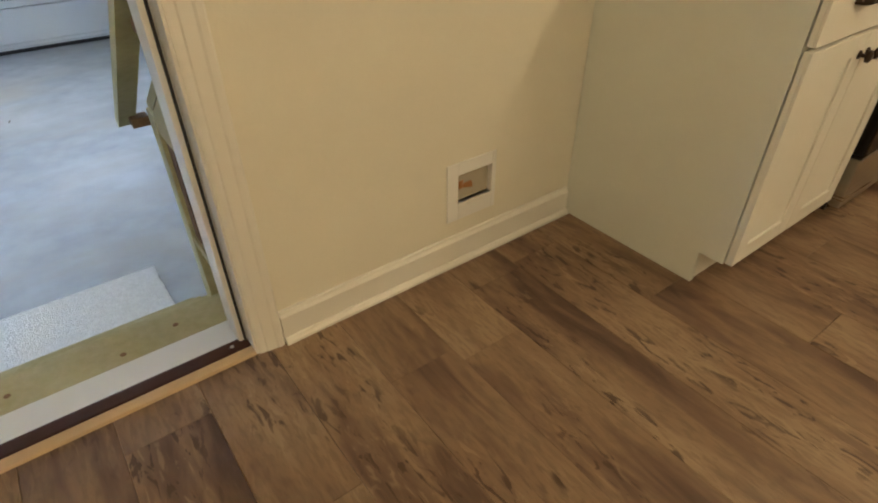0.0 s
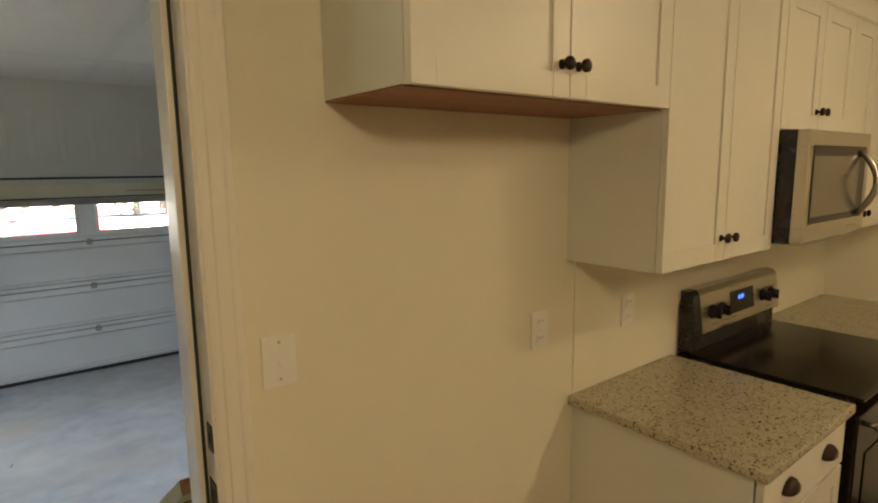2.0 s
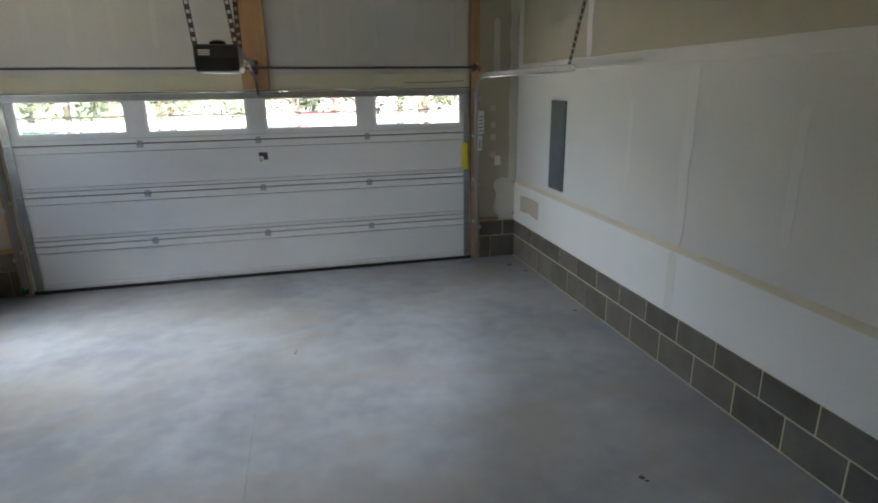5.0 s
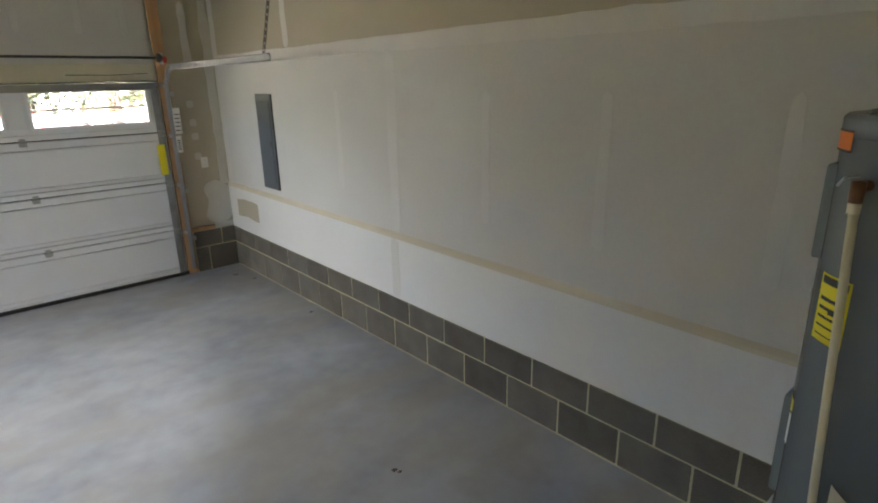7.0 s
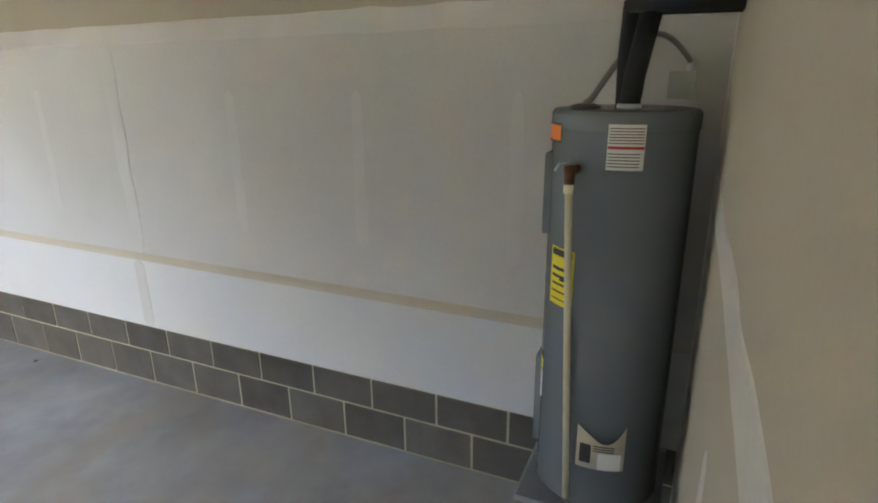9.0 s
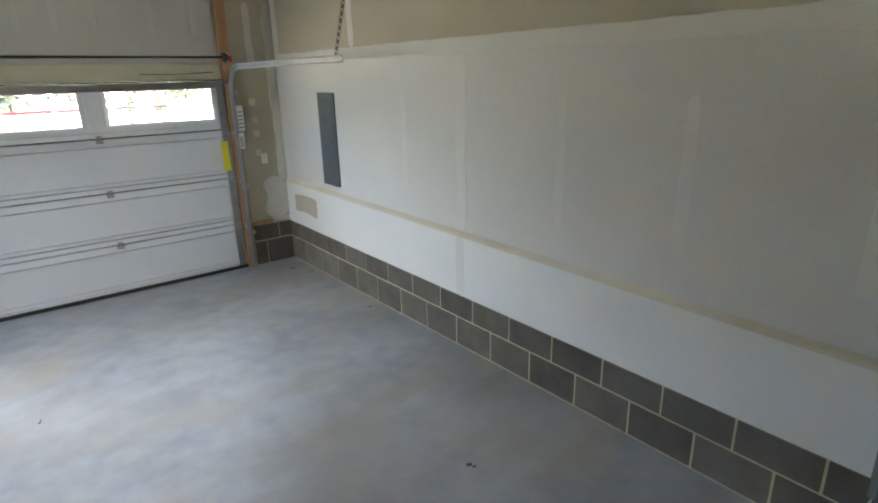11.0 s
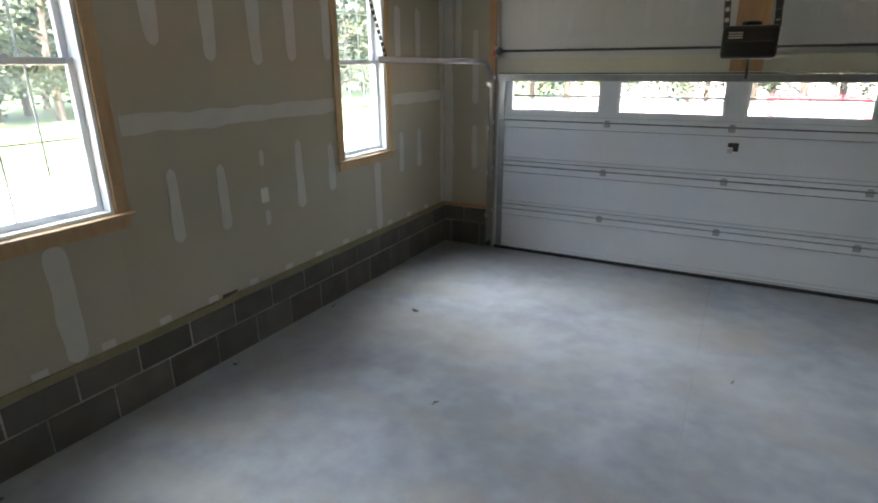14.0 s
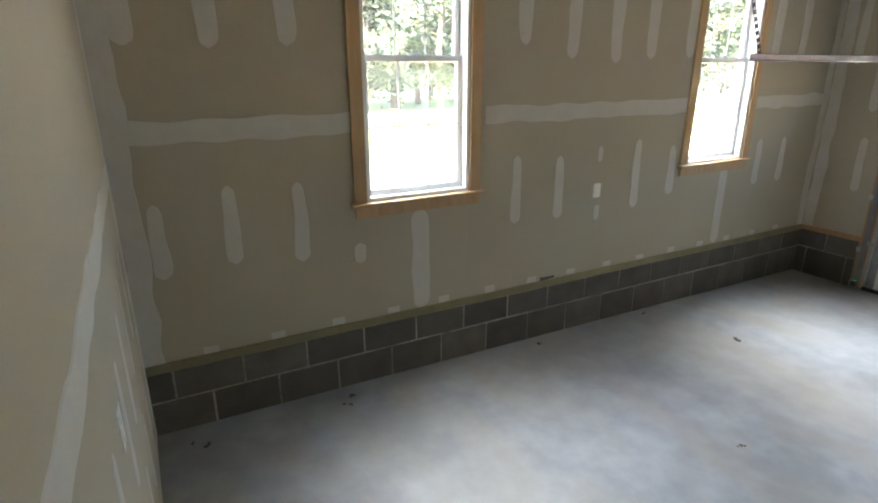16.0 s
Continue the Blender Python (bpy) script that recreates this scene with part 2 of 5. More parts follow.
def plank_material():
    m = bpy.data.materials.new("vinyl_plank")
    m.use_nodes = True
    nt = m.node_tree
    nd, ln = nt.nodes, nt.links
    p = nd["Principled BSDF"]
    tc, info = nd.new("ShaderNodeTexCoord"), nd.new("ShaderNodeObjectInfo")
    mul = nd.new("ShaderNodeMath")
    mul.operation = "MULTIPLY"
    mul.inputs[1].default_value = 61
    ln.new(info.outputs["Random"], mul.inputs[0])
    add = nd.new("ShaderNodeVectorMath")
    ln.new(tc.outputs["Object"], add.inputs[0])
    ln.new(mul.outputs[0], add.inputs[1])

    def grain(scale, sx, sy, detail, distortion):
        mp = nd.new("ShaderNodeMapping")
        mp.inputs["Scale"].default_value = (sx, sy, 1)
        ln.new(add.outputs[0], mp.inputs[0])
        n = nd.new("ShaderNodeTexNoise")
        n.inputs["Scale"].default_value, n.inputs["Detail"].default_value, n.inputs["Distortion"].default_value = scale, detail, distortion
        ln.new(mp.outputs[0], n.inputs["Vector"])
        return n

    def remap(src, lo, hi, out0, out1):
        r = nd.new("ShaderNodeMapRange")
        r.interpolation_type = "SMOOTHSTEP"
        for k, v in zip((1, 2, 3, 4), (lo, hi, out0, out1)):
            r.inputs[k].default_value = v
        ln.new(src, r.inputs[0])
        return r.outputs[0]

    def times(u, v):
        q = nd.new("ShaderNodeMath")
        q.operation = "MULTIPLY"
        ln.new(u, q.inputs[0])
        ln.new(v, q.inputs[1])
        return q.outputs[0]

    def blend(fac, below, color):
        q = nd.new("ShaderNodeMix")
        q.data_type = "RGBA"
        q.inputs[7].default_value = (*color, 1)
        ln.new(fac, q.inputs[0])
        ln.new(below, q.inputs[6])
        return q.outputs[2]

    broad, mid, fine = grain(1.7, 2.6, .55, 3, .5), grain(6, 2.6, .5, 9, .9), grain(46, 2.2, .5, 6, .4)
    mixv = nd.new("ShaderNodeMix")
    mixv.inputs[0].default_value = .42
    ln.new(broad.outputs[0], mixv.inputs[2])
    ln.new(mid.outputs[0], mixv.inputs[3])
    shift = nd.new("ShaderNodeMapRange")
    shift.inputs[3].default_value, shift.inputs[4].default_value = -.04, .04
    ln.new(info.outputs["Random"], shift.inputs[0])
    tot = nd.new("ShaderNodeMath")
    ln.new(mixv.outputs[0], tot.inputs[0])
    ln.new(shift.outputs[0], tot.inputs[1])
    ramp = nd.new("ShaderNodeValToRGB")
    e = ramp.color_ramp.elements
    e[0].position, e[0].color = .37, (.075, .043, .03, 1)
    e[1].position, e[1].color = .63, (.325, .225, .133, 1)
    for pos, col in ((.44, (.16, .094, .058, 1)), (.52, (.245, .158, .092, 1))):
        el = e.new(pos)
        el.color = col
    ln.new(tot.outputs[0], ramp.inputs[0])
    col = blend(remap(fine.outputs[0], .36, .56, .34, 0), ramp.outputs[0], (.12, .072, .045))
    # rough sawn patches: ragged dark splits and pale flakes, only here and there
    place = remap(grain(2.6, 1.8, .5, 3, .4).outputs[0], .45, .60, 0, 1)
    ragged = grain(30, 1.6, .42, 14, .9).outputs[0]
    col = blend(times(place, remap(ragged, .37, .455, .8, 0)), col, (.055, .028, .017))
    col = blend(times(place, remap(ragged, .58, .70, 0, .32)), col, (.46, .335, .20))
    # knots
    mp = nd.new("ShaderNodeMapping")
    mp.inputs["Scale"].default_value = (3.6, 1.9, 1)
    ln.new(add.outputs[0], mp.inputs[0])
    knot = nd.new("ShaderNodeTexVoronoi")
    knot.inputs["Scale"].default_value = 1.5
    ln.new(mp.outputs[0], knot.inputs["Vector"])
    col = blend(times(remap(knot.outputs["Distance"], .04, .10, .9, 0), remap(ragged, .42, .55, 1, .2)), col, (.05, .026, .016))
    ln.new(col, p.inputs["Base Color"])
    p.inputs["Roughness"].default_value = .48
    b = nd.new("ShaderNodeBump")
    b.inputs["Strength"].default_value, b.inputs["Distance"].default_value = .12, .004
    ln.new(ragged, b.inputs["Height"])
    ln.new(b.outputs[0], p.inputs["Normal"])
    return m


def granite_material():
    m = mat("granite", (.52, .48, .35), .22, (.42, .38, .265), 30, 110, .9, 0, rough_var=.05)
    nt = m.node_tree
    nd, ln = nt.nodes, nt.links
    p = nd["Principled BSDF"]
    src = p.inputs["Base Color"].links[0].from_socket
    tc = nd.new("ShaderNodeTexCoord")
    for scale, limit, col in ((60, .355, (.36, .25, .14, 1)), (120, .34, (.62, .57, .45, 1)), (88, .372, (.10, .07, .05, 1)), (170, .36, (.045, .032, .028, 1))):
        n = nd.new("ShaderNodeTexNoise")
        n.inputs["Scale"].default_value, n.inputs["Detail"].default_value = scale, 2
        ln.new(tc.outputs["Object"], n.inputs["Vector"])
        r = nd.new("ShaderNodeMapRange")
        r.inputs[1].default_value, r.inputs[2].default_value, r.inputs[3].default_value, r.inputs[4].default_value = limit - .014, limit + .014, .92, 0
        ln.new(n.outputs[0], r.inputs[0])
        mix = nd.new("ShaderNodeMix")
        mix.data_type = "RGBA"
        mix.inputs[7].default_value = col
        ln.new(r.outputs[0], mix.inputs[0])
        ln.new(src, mix.inputs[6])
        src = mix.outputs[2]
    ln.new(src, p.inputs["Base Color"])
    return m


SLAB, PLANK, GRANITE = concrete_floor(), plank_material(), granite_material()

# ---------------------------------------------------------------- building helpers
BASE = {}
OFF = Vector()                 # shift of what is being built


def thing(name, x, y, z, label, category, group="", kind=""):
    ob = new(name)
    ob.location = Vector((x, y, z)) + OFF
    ob.empty_display_size = .1
    BASE[ob.name] = Vector((x, y, z))
    return tagged(ob, label, category, group, kind)


def part(name, bm, material, parent=None, label="", smooth=False):
    """One mesh object, given in world coordinates, under a thing or a part."""
    o = BASE[parent.name] if parent else Vector()
    bmesh.ops.translate(bm, verts=bm.verts, vec=-o)
    me = bpy.data.meshes.new(name)
    bm.to_mesh(me)
    bm.free()
    me.materials.append(material)
    if smooth:
        me.shade_smooth()
    ob = new(name, me)
    if parent:
        ob.parent = parent
    BASE[ob.name] = o.copy()
    return tagged(ob, label)


def solid(name, bm, material, label, category, kind="", group="", smooth=False):
    """A thing that is one mesh, with its origin at the middle of its base."""
    co = [v.co for v in bm.verts]
    o = Vector(((min(c.x for c in co) + max(c.x for c in co)) / 2, (min(c.y for c in co) + max(c.y for c in co)) / 2, min(c.z for c in co)))
    bmesh.ops.translate(bm, verts=bm.verts, vec=-o)
    me = bpy.data.meshes.new(name)
    bm.to_mesh(me)
    bm.free()
    me.materials.append(material)
    if smooth:
        me.shade_smooth()
    ob = new(name, me)
    ob.location = o + OFF
    BASE[ob.name] = o
    return tagged(ob, label, category, group, kind)


def bx(bm, x0, x1, y0, y1, z0, z1, bevel=0.0):
    r = bmesh.ops.create_cube(bm, size=1)
    vs = r["verts"]
    for v in vs:
        v.co = ((x0 + x1) / 2 + v.co.x * (x1 - x0), (y0 + y1) / 2 + v.co.y * (y1 - y0), (z0 + z1) / 2 + v.co.z * (z1 - z0))
    if bevel:
        es = list({e for v in vs for e in v.link_edges})
        bmesh.ops.bevel(bm, geom=es, offset=bevel, segments=2, affect="EDGES", profile=.6)
    return bm


def box(x0, x1, y0, y1, z0, z1, bevel=0.0):
    return bx(bmesh.new(), x0, x1, y0, y1, z0, z1, bevel)


def tube(bm, pts, r, n=12, closed=True):
    """A round tube along a line of points."""
    pts = [Vector(p) for p in pts]
    rings = []
    for i, p in enumerate(pts):
        d = (pts[min(i + 1, len(pts) - 1)] - pts[max(i - 1, 0)]).normalized()
        a = d.orthogonal().normalized() if i == 0 else (rings[-1][1] - d * rings[-1][1].dot(d)).normalized()
        b = d.cross(a)
        rad = r[i] if isinstance(r, (list, tuple)) else r
        rings.append(([bm.verts.new(p + (a * math.cos(2 * math.pi * k / n) + b * math.sin(2 * math.pi * k / n)) * rad) for k in range(n)], a))
    for (r0, _), (r1, _) in zip(rings, rings[1:]):
        for k in range(n):
            bm.faces.new((r0[k], r0[(k + 1) % n], r1[(k + 1) % n], r1[k]))
    if closed:
        bm.faces.new(rings[0][0][::-1])
        bm.faces.new(rings[-1][0])
    return bm


def lathe(bm, x, y, profile, n=32):
    """A turned body about the upright axis through x, y, from (radius, height) pairs."""
    rings = [[bm.verts.new((x + r * math.cos(2 * math.pi * k / n), y + r * math.sin(2 * math.pi * k / n), z)) for k in range(n)] for r, z in profile]
    for r0, r1 in zip(rings, rings[1:]):
        for k in range(n):
            bm.faces.new((r0[k], r0[(k + 1) % n], r1[(k + 1) % n], r1[k]))
    bm.faces.new(rings[0][::-1])
    bm.faces.new(rings[-1])
    return bm


def extrude_profile(bm, prof, place0, place1):
    """A prism: prof is a closed outline; place0 and place1 put an outline point at either end."""
    a = [bm.verts.new(place0(*p)) for p in prof]
    b = [bm.verts.new(place1(*p)) for p in prof]
    n = len(prof)
    for k in range(n):
        bm.faces.new((a[k], a[(k + 1) % n], b[(k + 1) % n], b[k]))
    bm.faces.new(a[::-1])
    bm.faces.new(b)
    bmesh.ops.recalc_face_normals(bm, faces=bm.faces)
    return bm


def plank_between(bm, p0, p1, w, h, up=(0, 0, 1)):
    """A board w wide and h thick from p0 to p1."""
    p0, p1 = Vector(p0), Vector(p1)
    d = (p1 - p0).normalized()
    s = d.cross(Vector(up)).normalized()
    u = s.cross(d)
    vs = []
    for p in (p0, p1):
        for a, b in ((-1, -1), (1, -1), (1, 1), (-1, 1)):
            vs.append(bm.verts.new(p + s * a * w / 2 + u * b * h / 2))
    for f in ((0, 1, 2, 3), (7, 6, 5, 4), (0, 4, 5, 1), (1, 5, 6, 2), (2, 6, 7, 3), (3, 7, 4, 0)):
        bm.faces.new([vs[i] for i in f])
    bmesh.ops.recalc_face_normals(bm, faces=bm.faces)
    return bm

# ---------------------------------------------------------------- the garage shell
XE, XW, YN, ZC = 3.34, -3.05, 6.64, 3.46
DX0, DX1 = -2.31, 2.72        # garage door opening
ZD = 2.10
DOOR_L, DOOR_R, DOOR_T = 0.065, 0.98, 2.80     # doorway to the kitchen
WIN = ((1.445, 2.225), (4.545, 5.315))            # window openings in the west wall
WZ0, WZ1 = 1.335, 3.17


def slab_z(y):
    return 0.03 - 0.0105 * y


def slab(bm, x0, x1):
    return extrude_profile(bm, [(-.14, slab_z(-.14)), (YN + .3, slab_z(YN + .3)), (YN + .3, -.25), (-.14, -.25)], lambda y, z: (x0, y, z), lambda y, z: (x1, y, z))


floor = solid("floor", slab(slab(bmesh.new(), XW - .2, .2440), .2460, XE + .2), SLAB, "smooth troweled grey concrete garage slab with faint stains", "floor", "structure")
solid("floor_joint", box(.2442, .2458, -.1, YN + .2, -.2, -.052), RUBBER, "dark sawn control joint in the concrete slab", "floor joint", "structure")

# core walls, outside the sheets that face the room
wall_e = solid("wall_east", box(XE + .02, XE + .2, -.14, YN + .25, -.25, ZC + .2), WHITE_DRY, "garage side wall of block footing and taped drywall", "wall", "structure")
bm = bmesh.new()
y0 = -.14
for a, b in WIN:
    bx(bm, XW - .19, XW - .02, y0, a, -.25, ZC + .2)
    bx(bm, XW - .19, XW - .02, a, b, -.25, WZ0)
    bx(bm, XW - .19, XW - .02, a, b, WZ1, ZC + .2)
    y0 = b
bx(bm, XW - .19, XW - .02, y0, YN + .25, -.25, ZC + .2)
wall_w = solid("wall_west", bm, SIDING, "garage side wall with two windows, unpainted taped drywall over block", "wall", "structure")
bm = bmesh.new()
bx(bm, XW - .02, DX0 - .04, YN + .02, YN + .25, -.25, ZC + .2)
bx(bm, DX1 + .04, XE + .02, YN + .02, YN + .25, -.25, ZC + .2)
bx(bm, DX0 - .04, DX1 + .04, YN + .06, YN + .25, ZD, ZC + .2)
wall_n = solid("wall_north", bm, SIDING, "garage front wall round the wide overhead door", "wall", "structure")
bm = bmesh.new()
bx(bm, XW - .19, DOOR_L - .03, -.125, -.013, -.25, ZC + .2)
bx(bm, DOOR_R + .03, 4.6, -.125, -.013, -.25, ZC + .2)
bx(bm, DOOR_L - .03, DOOR_R + .03, -.125, -.013, DOOR_T + .03, ZC + .2)
bx(bm, DOOR_L - .03, DOOR_R + .03, -.125, -.013, -.25, .645)
wall_s = solid("wall_house", bm, TAN, "house wall between kitchen and garage with a doorway", "wall", "structure")
solid("ceiling", box(XW - .19, XE + .2, -.012, YN + .25, ZC, ZC + .12), CEIL, "off-white taped drywall garage ceiling", "ceiling", "structure")
solid("roof", box(XW - .6, XE + .6, -.1, YN + .7, ZC + .22, ZC + .34), SHINGLE, "dark shingled roof slab over the garage", "roof", "structure")


def sheet(parent, x0, x1, y0, y1, z0, z1, m, label=""):
    return part("drywall_sheet", box(x0, x1, y0, y1, z0, z1), m, parent, label)


# west: tan sheets, cut round the windows
SEAM = 1.85
for z0, z1 in ((.498, SEAM - .001), (SEAM + .001, ZC)):
    y0 = 0.0
    for a, b in WIN:
        sheet(wall_w, XW - .02, XW, y0, a, z0, z1, TAN)
        if z0 < 1:
            sheet(wall_w, XW - .02, XW, a, b, z0, WZ0, TAN)
        else:
            sheet(wall_w, XW - .02, XW, a, b, WZ1, z1, TAN)
        y0 = b
    sheet(wall_w, XW - .02, XW, y0, YN, z0, z1, TAN)
# east: a proud pale lower strip, pale middle, tan above
sheet(wall_e, XE - .016, XE + .02, 0, YN, .433, .9175, LOWSHEET, "pale primed lower drywall strip")
sheet(wall_e, XE, XE + .02, 0, 3.36, .9665, 2.30, WHITE_DRY)
sheet(wall_e, XE, XE + .02, 3.362, YN, .9665, 2.30, WHITE_DRY)
sheet(wall_e, XE, XE + .02, 0, 4.88, 2.302, ZC, TAN)
sheet(wall_e, XE, XE + .02, 4.882, YN, 2.302, ZC, TAN)
bm = bmesh.new()
extrude_profile(bm, [(XE - .0185, .918), (XE - .015, .938), (XE + .0, .966), (XE + .02, .966), (XE + .02, .918)], lambda x, z: (x, 0, z), lambda x, z: (x, YN, z))
part("ledge_strip", bm, mat("ledge_paper", (.58, .52, .40), .8, (.52, .46, .34), 3, 60, .6, .05), wall_e, "beige paper-edged ledge strip")
# north: tan returns, pale sheets over the door
sheet(wall_n, XW, DX0 - .045, YN, YN + .02, .498, ZC, TAN)
sheet(wall_n, DX1 + .115, XE, YN, YN + .02, .498, ZC, TAN)
for a, b in ((DX0, .112), (.403, DX1 - .02)):
    sheet(wall_n, a, b, YN + .03, YN + .06, 2.28, ZC, WHITE_DRY, "pale primed drywall over the door")
# house wall, garage face
sheet(wall_s, XW, DOOR_L - .03, -.013, 0, .03, 1.66, TAN)
sheet(wall_s, XW, DOOR_L - .03, -.013, 0, 1.662, ZC, TAN)
sheet(wall_s, DOOR_R + .03, XE, -.013, 0, .03, 1.66, TAN)
sheet(wall_s, DOOR_R + .03, XE, -.013, 0, 1.662, ZC, TAN)
sheet(wall_s, DOOR_L - .03, DOOR_R + .03, -.013, 0, DOOR_T + .03, ZC, TAN)

# joint compound: thin ragged patches on the sheets
rng = random.Random(4)
LIFT = 0


def patch(parent, axis, face, side, u0, u1, v0, v1, taper=.0, rag=.012, name="joint_compound", m=None):
    """A ragged skim of compound on a wall. u runs along the wall, v up; axis names the wall's normal."""
    vertical = (v1 - v0) >= (u1 - u0)
    length = (v1 - v0) if vertical else (u1 - u0)
    n = max(8, min(48, int(length / .022)))
    w = (u1 - u0) if vertical else (v1 - v0)
    a, b = [], []
    ph = rng.random() * 50
    for i in range(n + 1):
        f = i / n
        round_end = min(1, math.sqrt(max(0.0, 1 - abs(2 * f - 1) ** max(4, 1.6 * length / w))) + .06) if vertical and length < 1.5 else 1
        half = w / 2 * round_end * (1 - taper * f)
        mid = rag * .6 * noise.noise((ph, f * length * 2.5, 0))
        h0, h1 = half + rag * noise.noise((ph + 9, f * length * 5, 0)), half + rag * noise.noise((ph + 21, f * length * 5, 0))
        a.append((mid - max(.002, h0), f))
        b.append((mid + max(.002, h1), f))
    bm = bmesh.new()
    global LIFT
    LIFT = (LIFT + 1) % 14
    t = .0012 + LIFT * .00022

    def at(off, f, lift):
        if vertical:
            u, v = (u0 + u1) / 2 + off, v0 + f * (v1 - v0)
        else:
            u, v = u0 + f * (u1 - u0), (v0 + v1) / 2 + off
        d = face + side * lift
        return (d, u, v) if axis == "x" else (u, d, v) if axis == "y" else (u, v, d)

    A, B = [bm.verts.new(at(o, f, t)) for o, f in a], [bm.verts.new(at(o, f, t)) for o, f in b]
    A0, B0 = [bm.verts.new(at(o * 1.0 - .004, f, -.0005)) for o, f in a], [bm.verts.new(at(o + .004, f, -.0005)) for o, f in b]
    for i in range(n):
        bm.faces.new((A[i], A[i + 1], B[i + 1], B[i]))
        bm.faces.new((A0[i], A0[i + 1], A[i + 1], A[i]))
        bm.faces.new((B[i], B[i + 1], B0[i + 1], B0[i]))
    bm.faces.new((A0[0], A[0], B[0], B0[0]))
    bm.faces.new((A0[n], A[n], B[n], B0[n]))
    bmesh.ops.recalc_face_normals(bm, faces=bm.faces)
    return part(name, bm, m or (PALE if parent is wall_e or (parent is wall_n and face > YN) else MUD), parent)


# west wall
patch(wall_w, "x", XW, 1, .02, 1.36, 1.79, 1.91, rag=.02)
patch(wall_w, "x", XW, 1, 2.36, 4.46, 1.80, 1.915, rag=.02)
patch(wall_w, "x", XW, 1, 5.44, 6.6, 1.80, 1.91, rag=.02)
patch(wall_w, "x", XW, 1, 0.0, .12, .47, 3.39, rag=.03)
patch(wall_w, "x", XW, 1, 6.53, 6.63, .48, 3.39, rag=.02)
patch(wall_w, "x", XW, 1, 1.77, 1.90, .50, 1.24, rag=.014)
patch(wall_w, "x", XW, 1, 5.05, 5.16, .50, 1.26, rag=.012)
for y, z0, z1 in ((.185, 1.02, 1.46), (.585, 1.05, 1.53), (.995, 1.0, 1.51), (2.65, 1.03, 1.55), (3.065, 1.02, 1.52), (3.91, 1.01, 1.60), (4.35, 1.08, 1.52), (5.60, 1.05, 1.5), (6.0, 1.05, 1.5)):
    patch(wall_w, "x", XW, 1, y - .05, y + .05, z0, z1, taper=.35)
for y, z0 in ((.17, 2.29), (.58, 2.28), (1.0, 2.30), (2.68, 2.33), (3.12, 2.24), (3.55, 2.21), (3.94, 2.24), (4.40, 2.25), (5.58, 2.25), (6.0, 2.25)):
    patch(wall_w, "x", XW, 1, y - .05, y + .05, z0, z0 + .55, taper=-.2)
patch(wall_w, "x", XW, 1, 1.345, 1.425, .92, 1.06, rag=.012)
patch(wall_w, "x", XW, 1, 3.46, 3.51, 1.44, 1.57, rag=.008)
patch(wall_w, "x", XW, 1, 3.47, 3.52, .95, 1.08, rag=.008)
for i in range(15):
    y = .38 + i * .411
    patch(wall_w, "x", XW, 1, y - .045, y + .045, .505, .543 + .012 * rng.random(), rag=.008)
patch(wall_w, "x", XW, 1, 2.93, 3.08, .499, .522, rag=.012, name="mortar_smear", m=BLOCK)
# north wall returns and header
for x, z0, z1 in ((-2.62, .95, 1.5), (-2.62, 1.75, 2.6), (-2.85, 2.2, 3.0)):
    patch(wall_n, "y", YN, -1, x - .04, x + .04, z0, z1, taper=.3)
patch(wall_n, "y", YN, -1, -3.04, -2.93, .48, 3.38, rag=.025)
patch(wall_n, "y", YN, -1, 3.24, 3.33, .95, 3.38, rag=.02)
patch(wall_n, "y", YN, -1, 3.04, 3.325, .49, 1.0, rag=.05)
for z in (1.25, 1.47, 1.62, 1.82):
    patch(wall_n, "y", YN, -1, 2.99, 3.06, z, z + .08, rag=.01)
patch(wall_n, "y", YN, -1, 3.02, 3.10, 2.25, 2.9, taper=.2)
for x in (-1.9, -1.5, -1.1, -.7, -.3, .75, 1.0, 1.3, 1.6, 2.1, 2.5):
    patch(wall_n, "y", YN + .03, -1, x - .03, x + .03, 2.55, 3.05 + .1 * rng.random(), taper=.2)
# east wall
patch(wall_e, "x", XE, -1, .01, 6.6, 2.262, 2.36, rag=.012)
patch(wall_e, "x", XE, -1, 3.31, 3.41, .96, 2.26, rag=.012)
patch(wall_e, "x", XE, -1, 6.50, 6.63, .96, 3.39, rag=.02)
patch(wall_e, "x", XE, -1, 4.84, 4.93, 2.36, 3.38, rag=.012)
for y in (.8, 1.62, 2.43, 4.1):
    patch(wall_e, "x", XE, -1, y - .035, y + .035, 1.2, 2.0, taper=.2, rag=.01)
patch(wall_e, "x", XE - .016, -1, 5.86, 6.42, .60, .80, rag=.02, name="bare_patch", m=TAN)
patch(wall_e, "x", XE - .016, -1, 3.33, 3.42, .43, .92, rag=.012)
# house wall
patch(wall_s, "y", 0, 1, -3.0, -.05, 1.61, 1.715, rag=.02)
patch(wall_s, "y", 0, 1, 1.12, 3.25, 1.61, 1.715, rag=.02)
patch(wall_s, "y", 0, 1, -3.04, -2.94, .05, 3.38, rag=.02)
patch(wall_s, "y", 0, 1, 3.24, 3.33, .05, 3.38, rag=.02)
for x in (-2.6, -2.2, -1.8, -1.42, -.95, -.55, 1.5, 2.0):
    patch(wall_s, "y", 0, 1, x - .045, x + .045, .9, 1.35, taper=.35)
    patch(wall_s, "y", 0, 1, x - .045, x + .045, .3, .7, taper=.2)
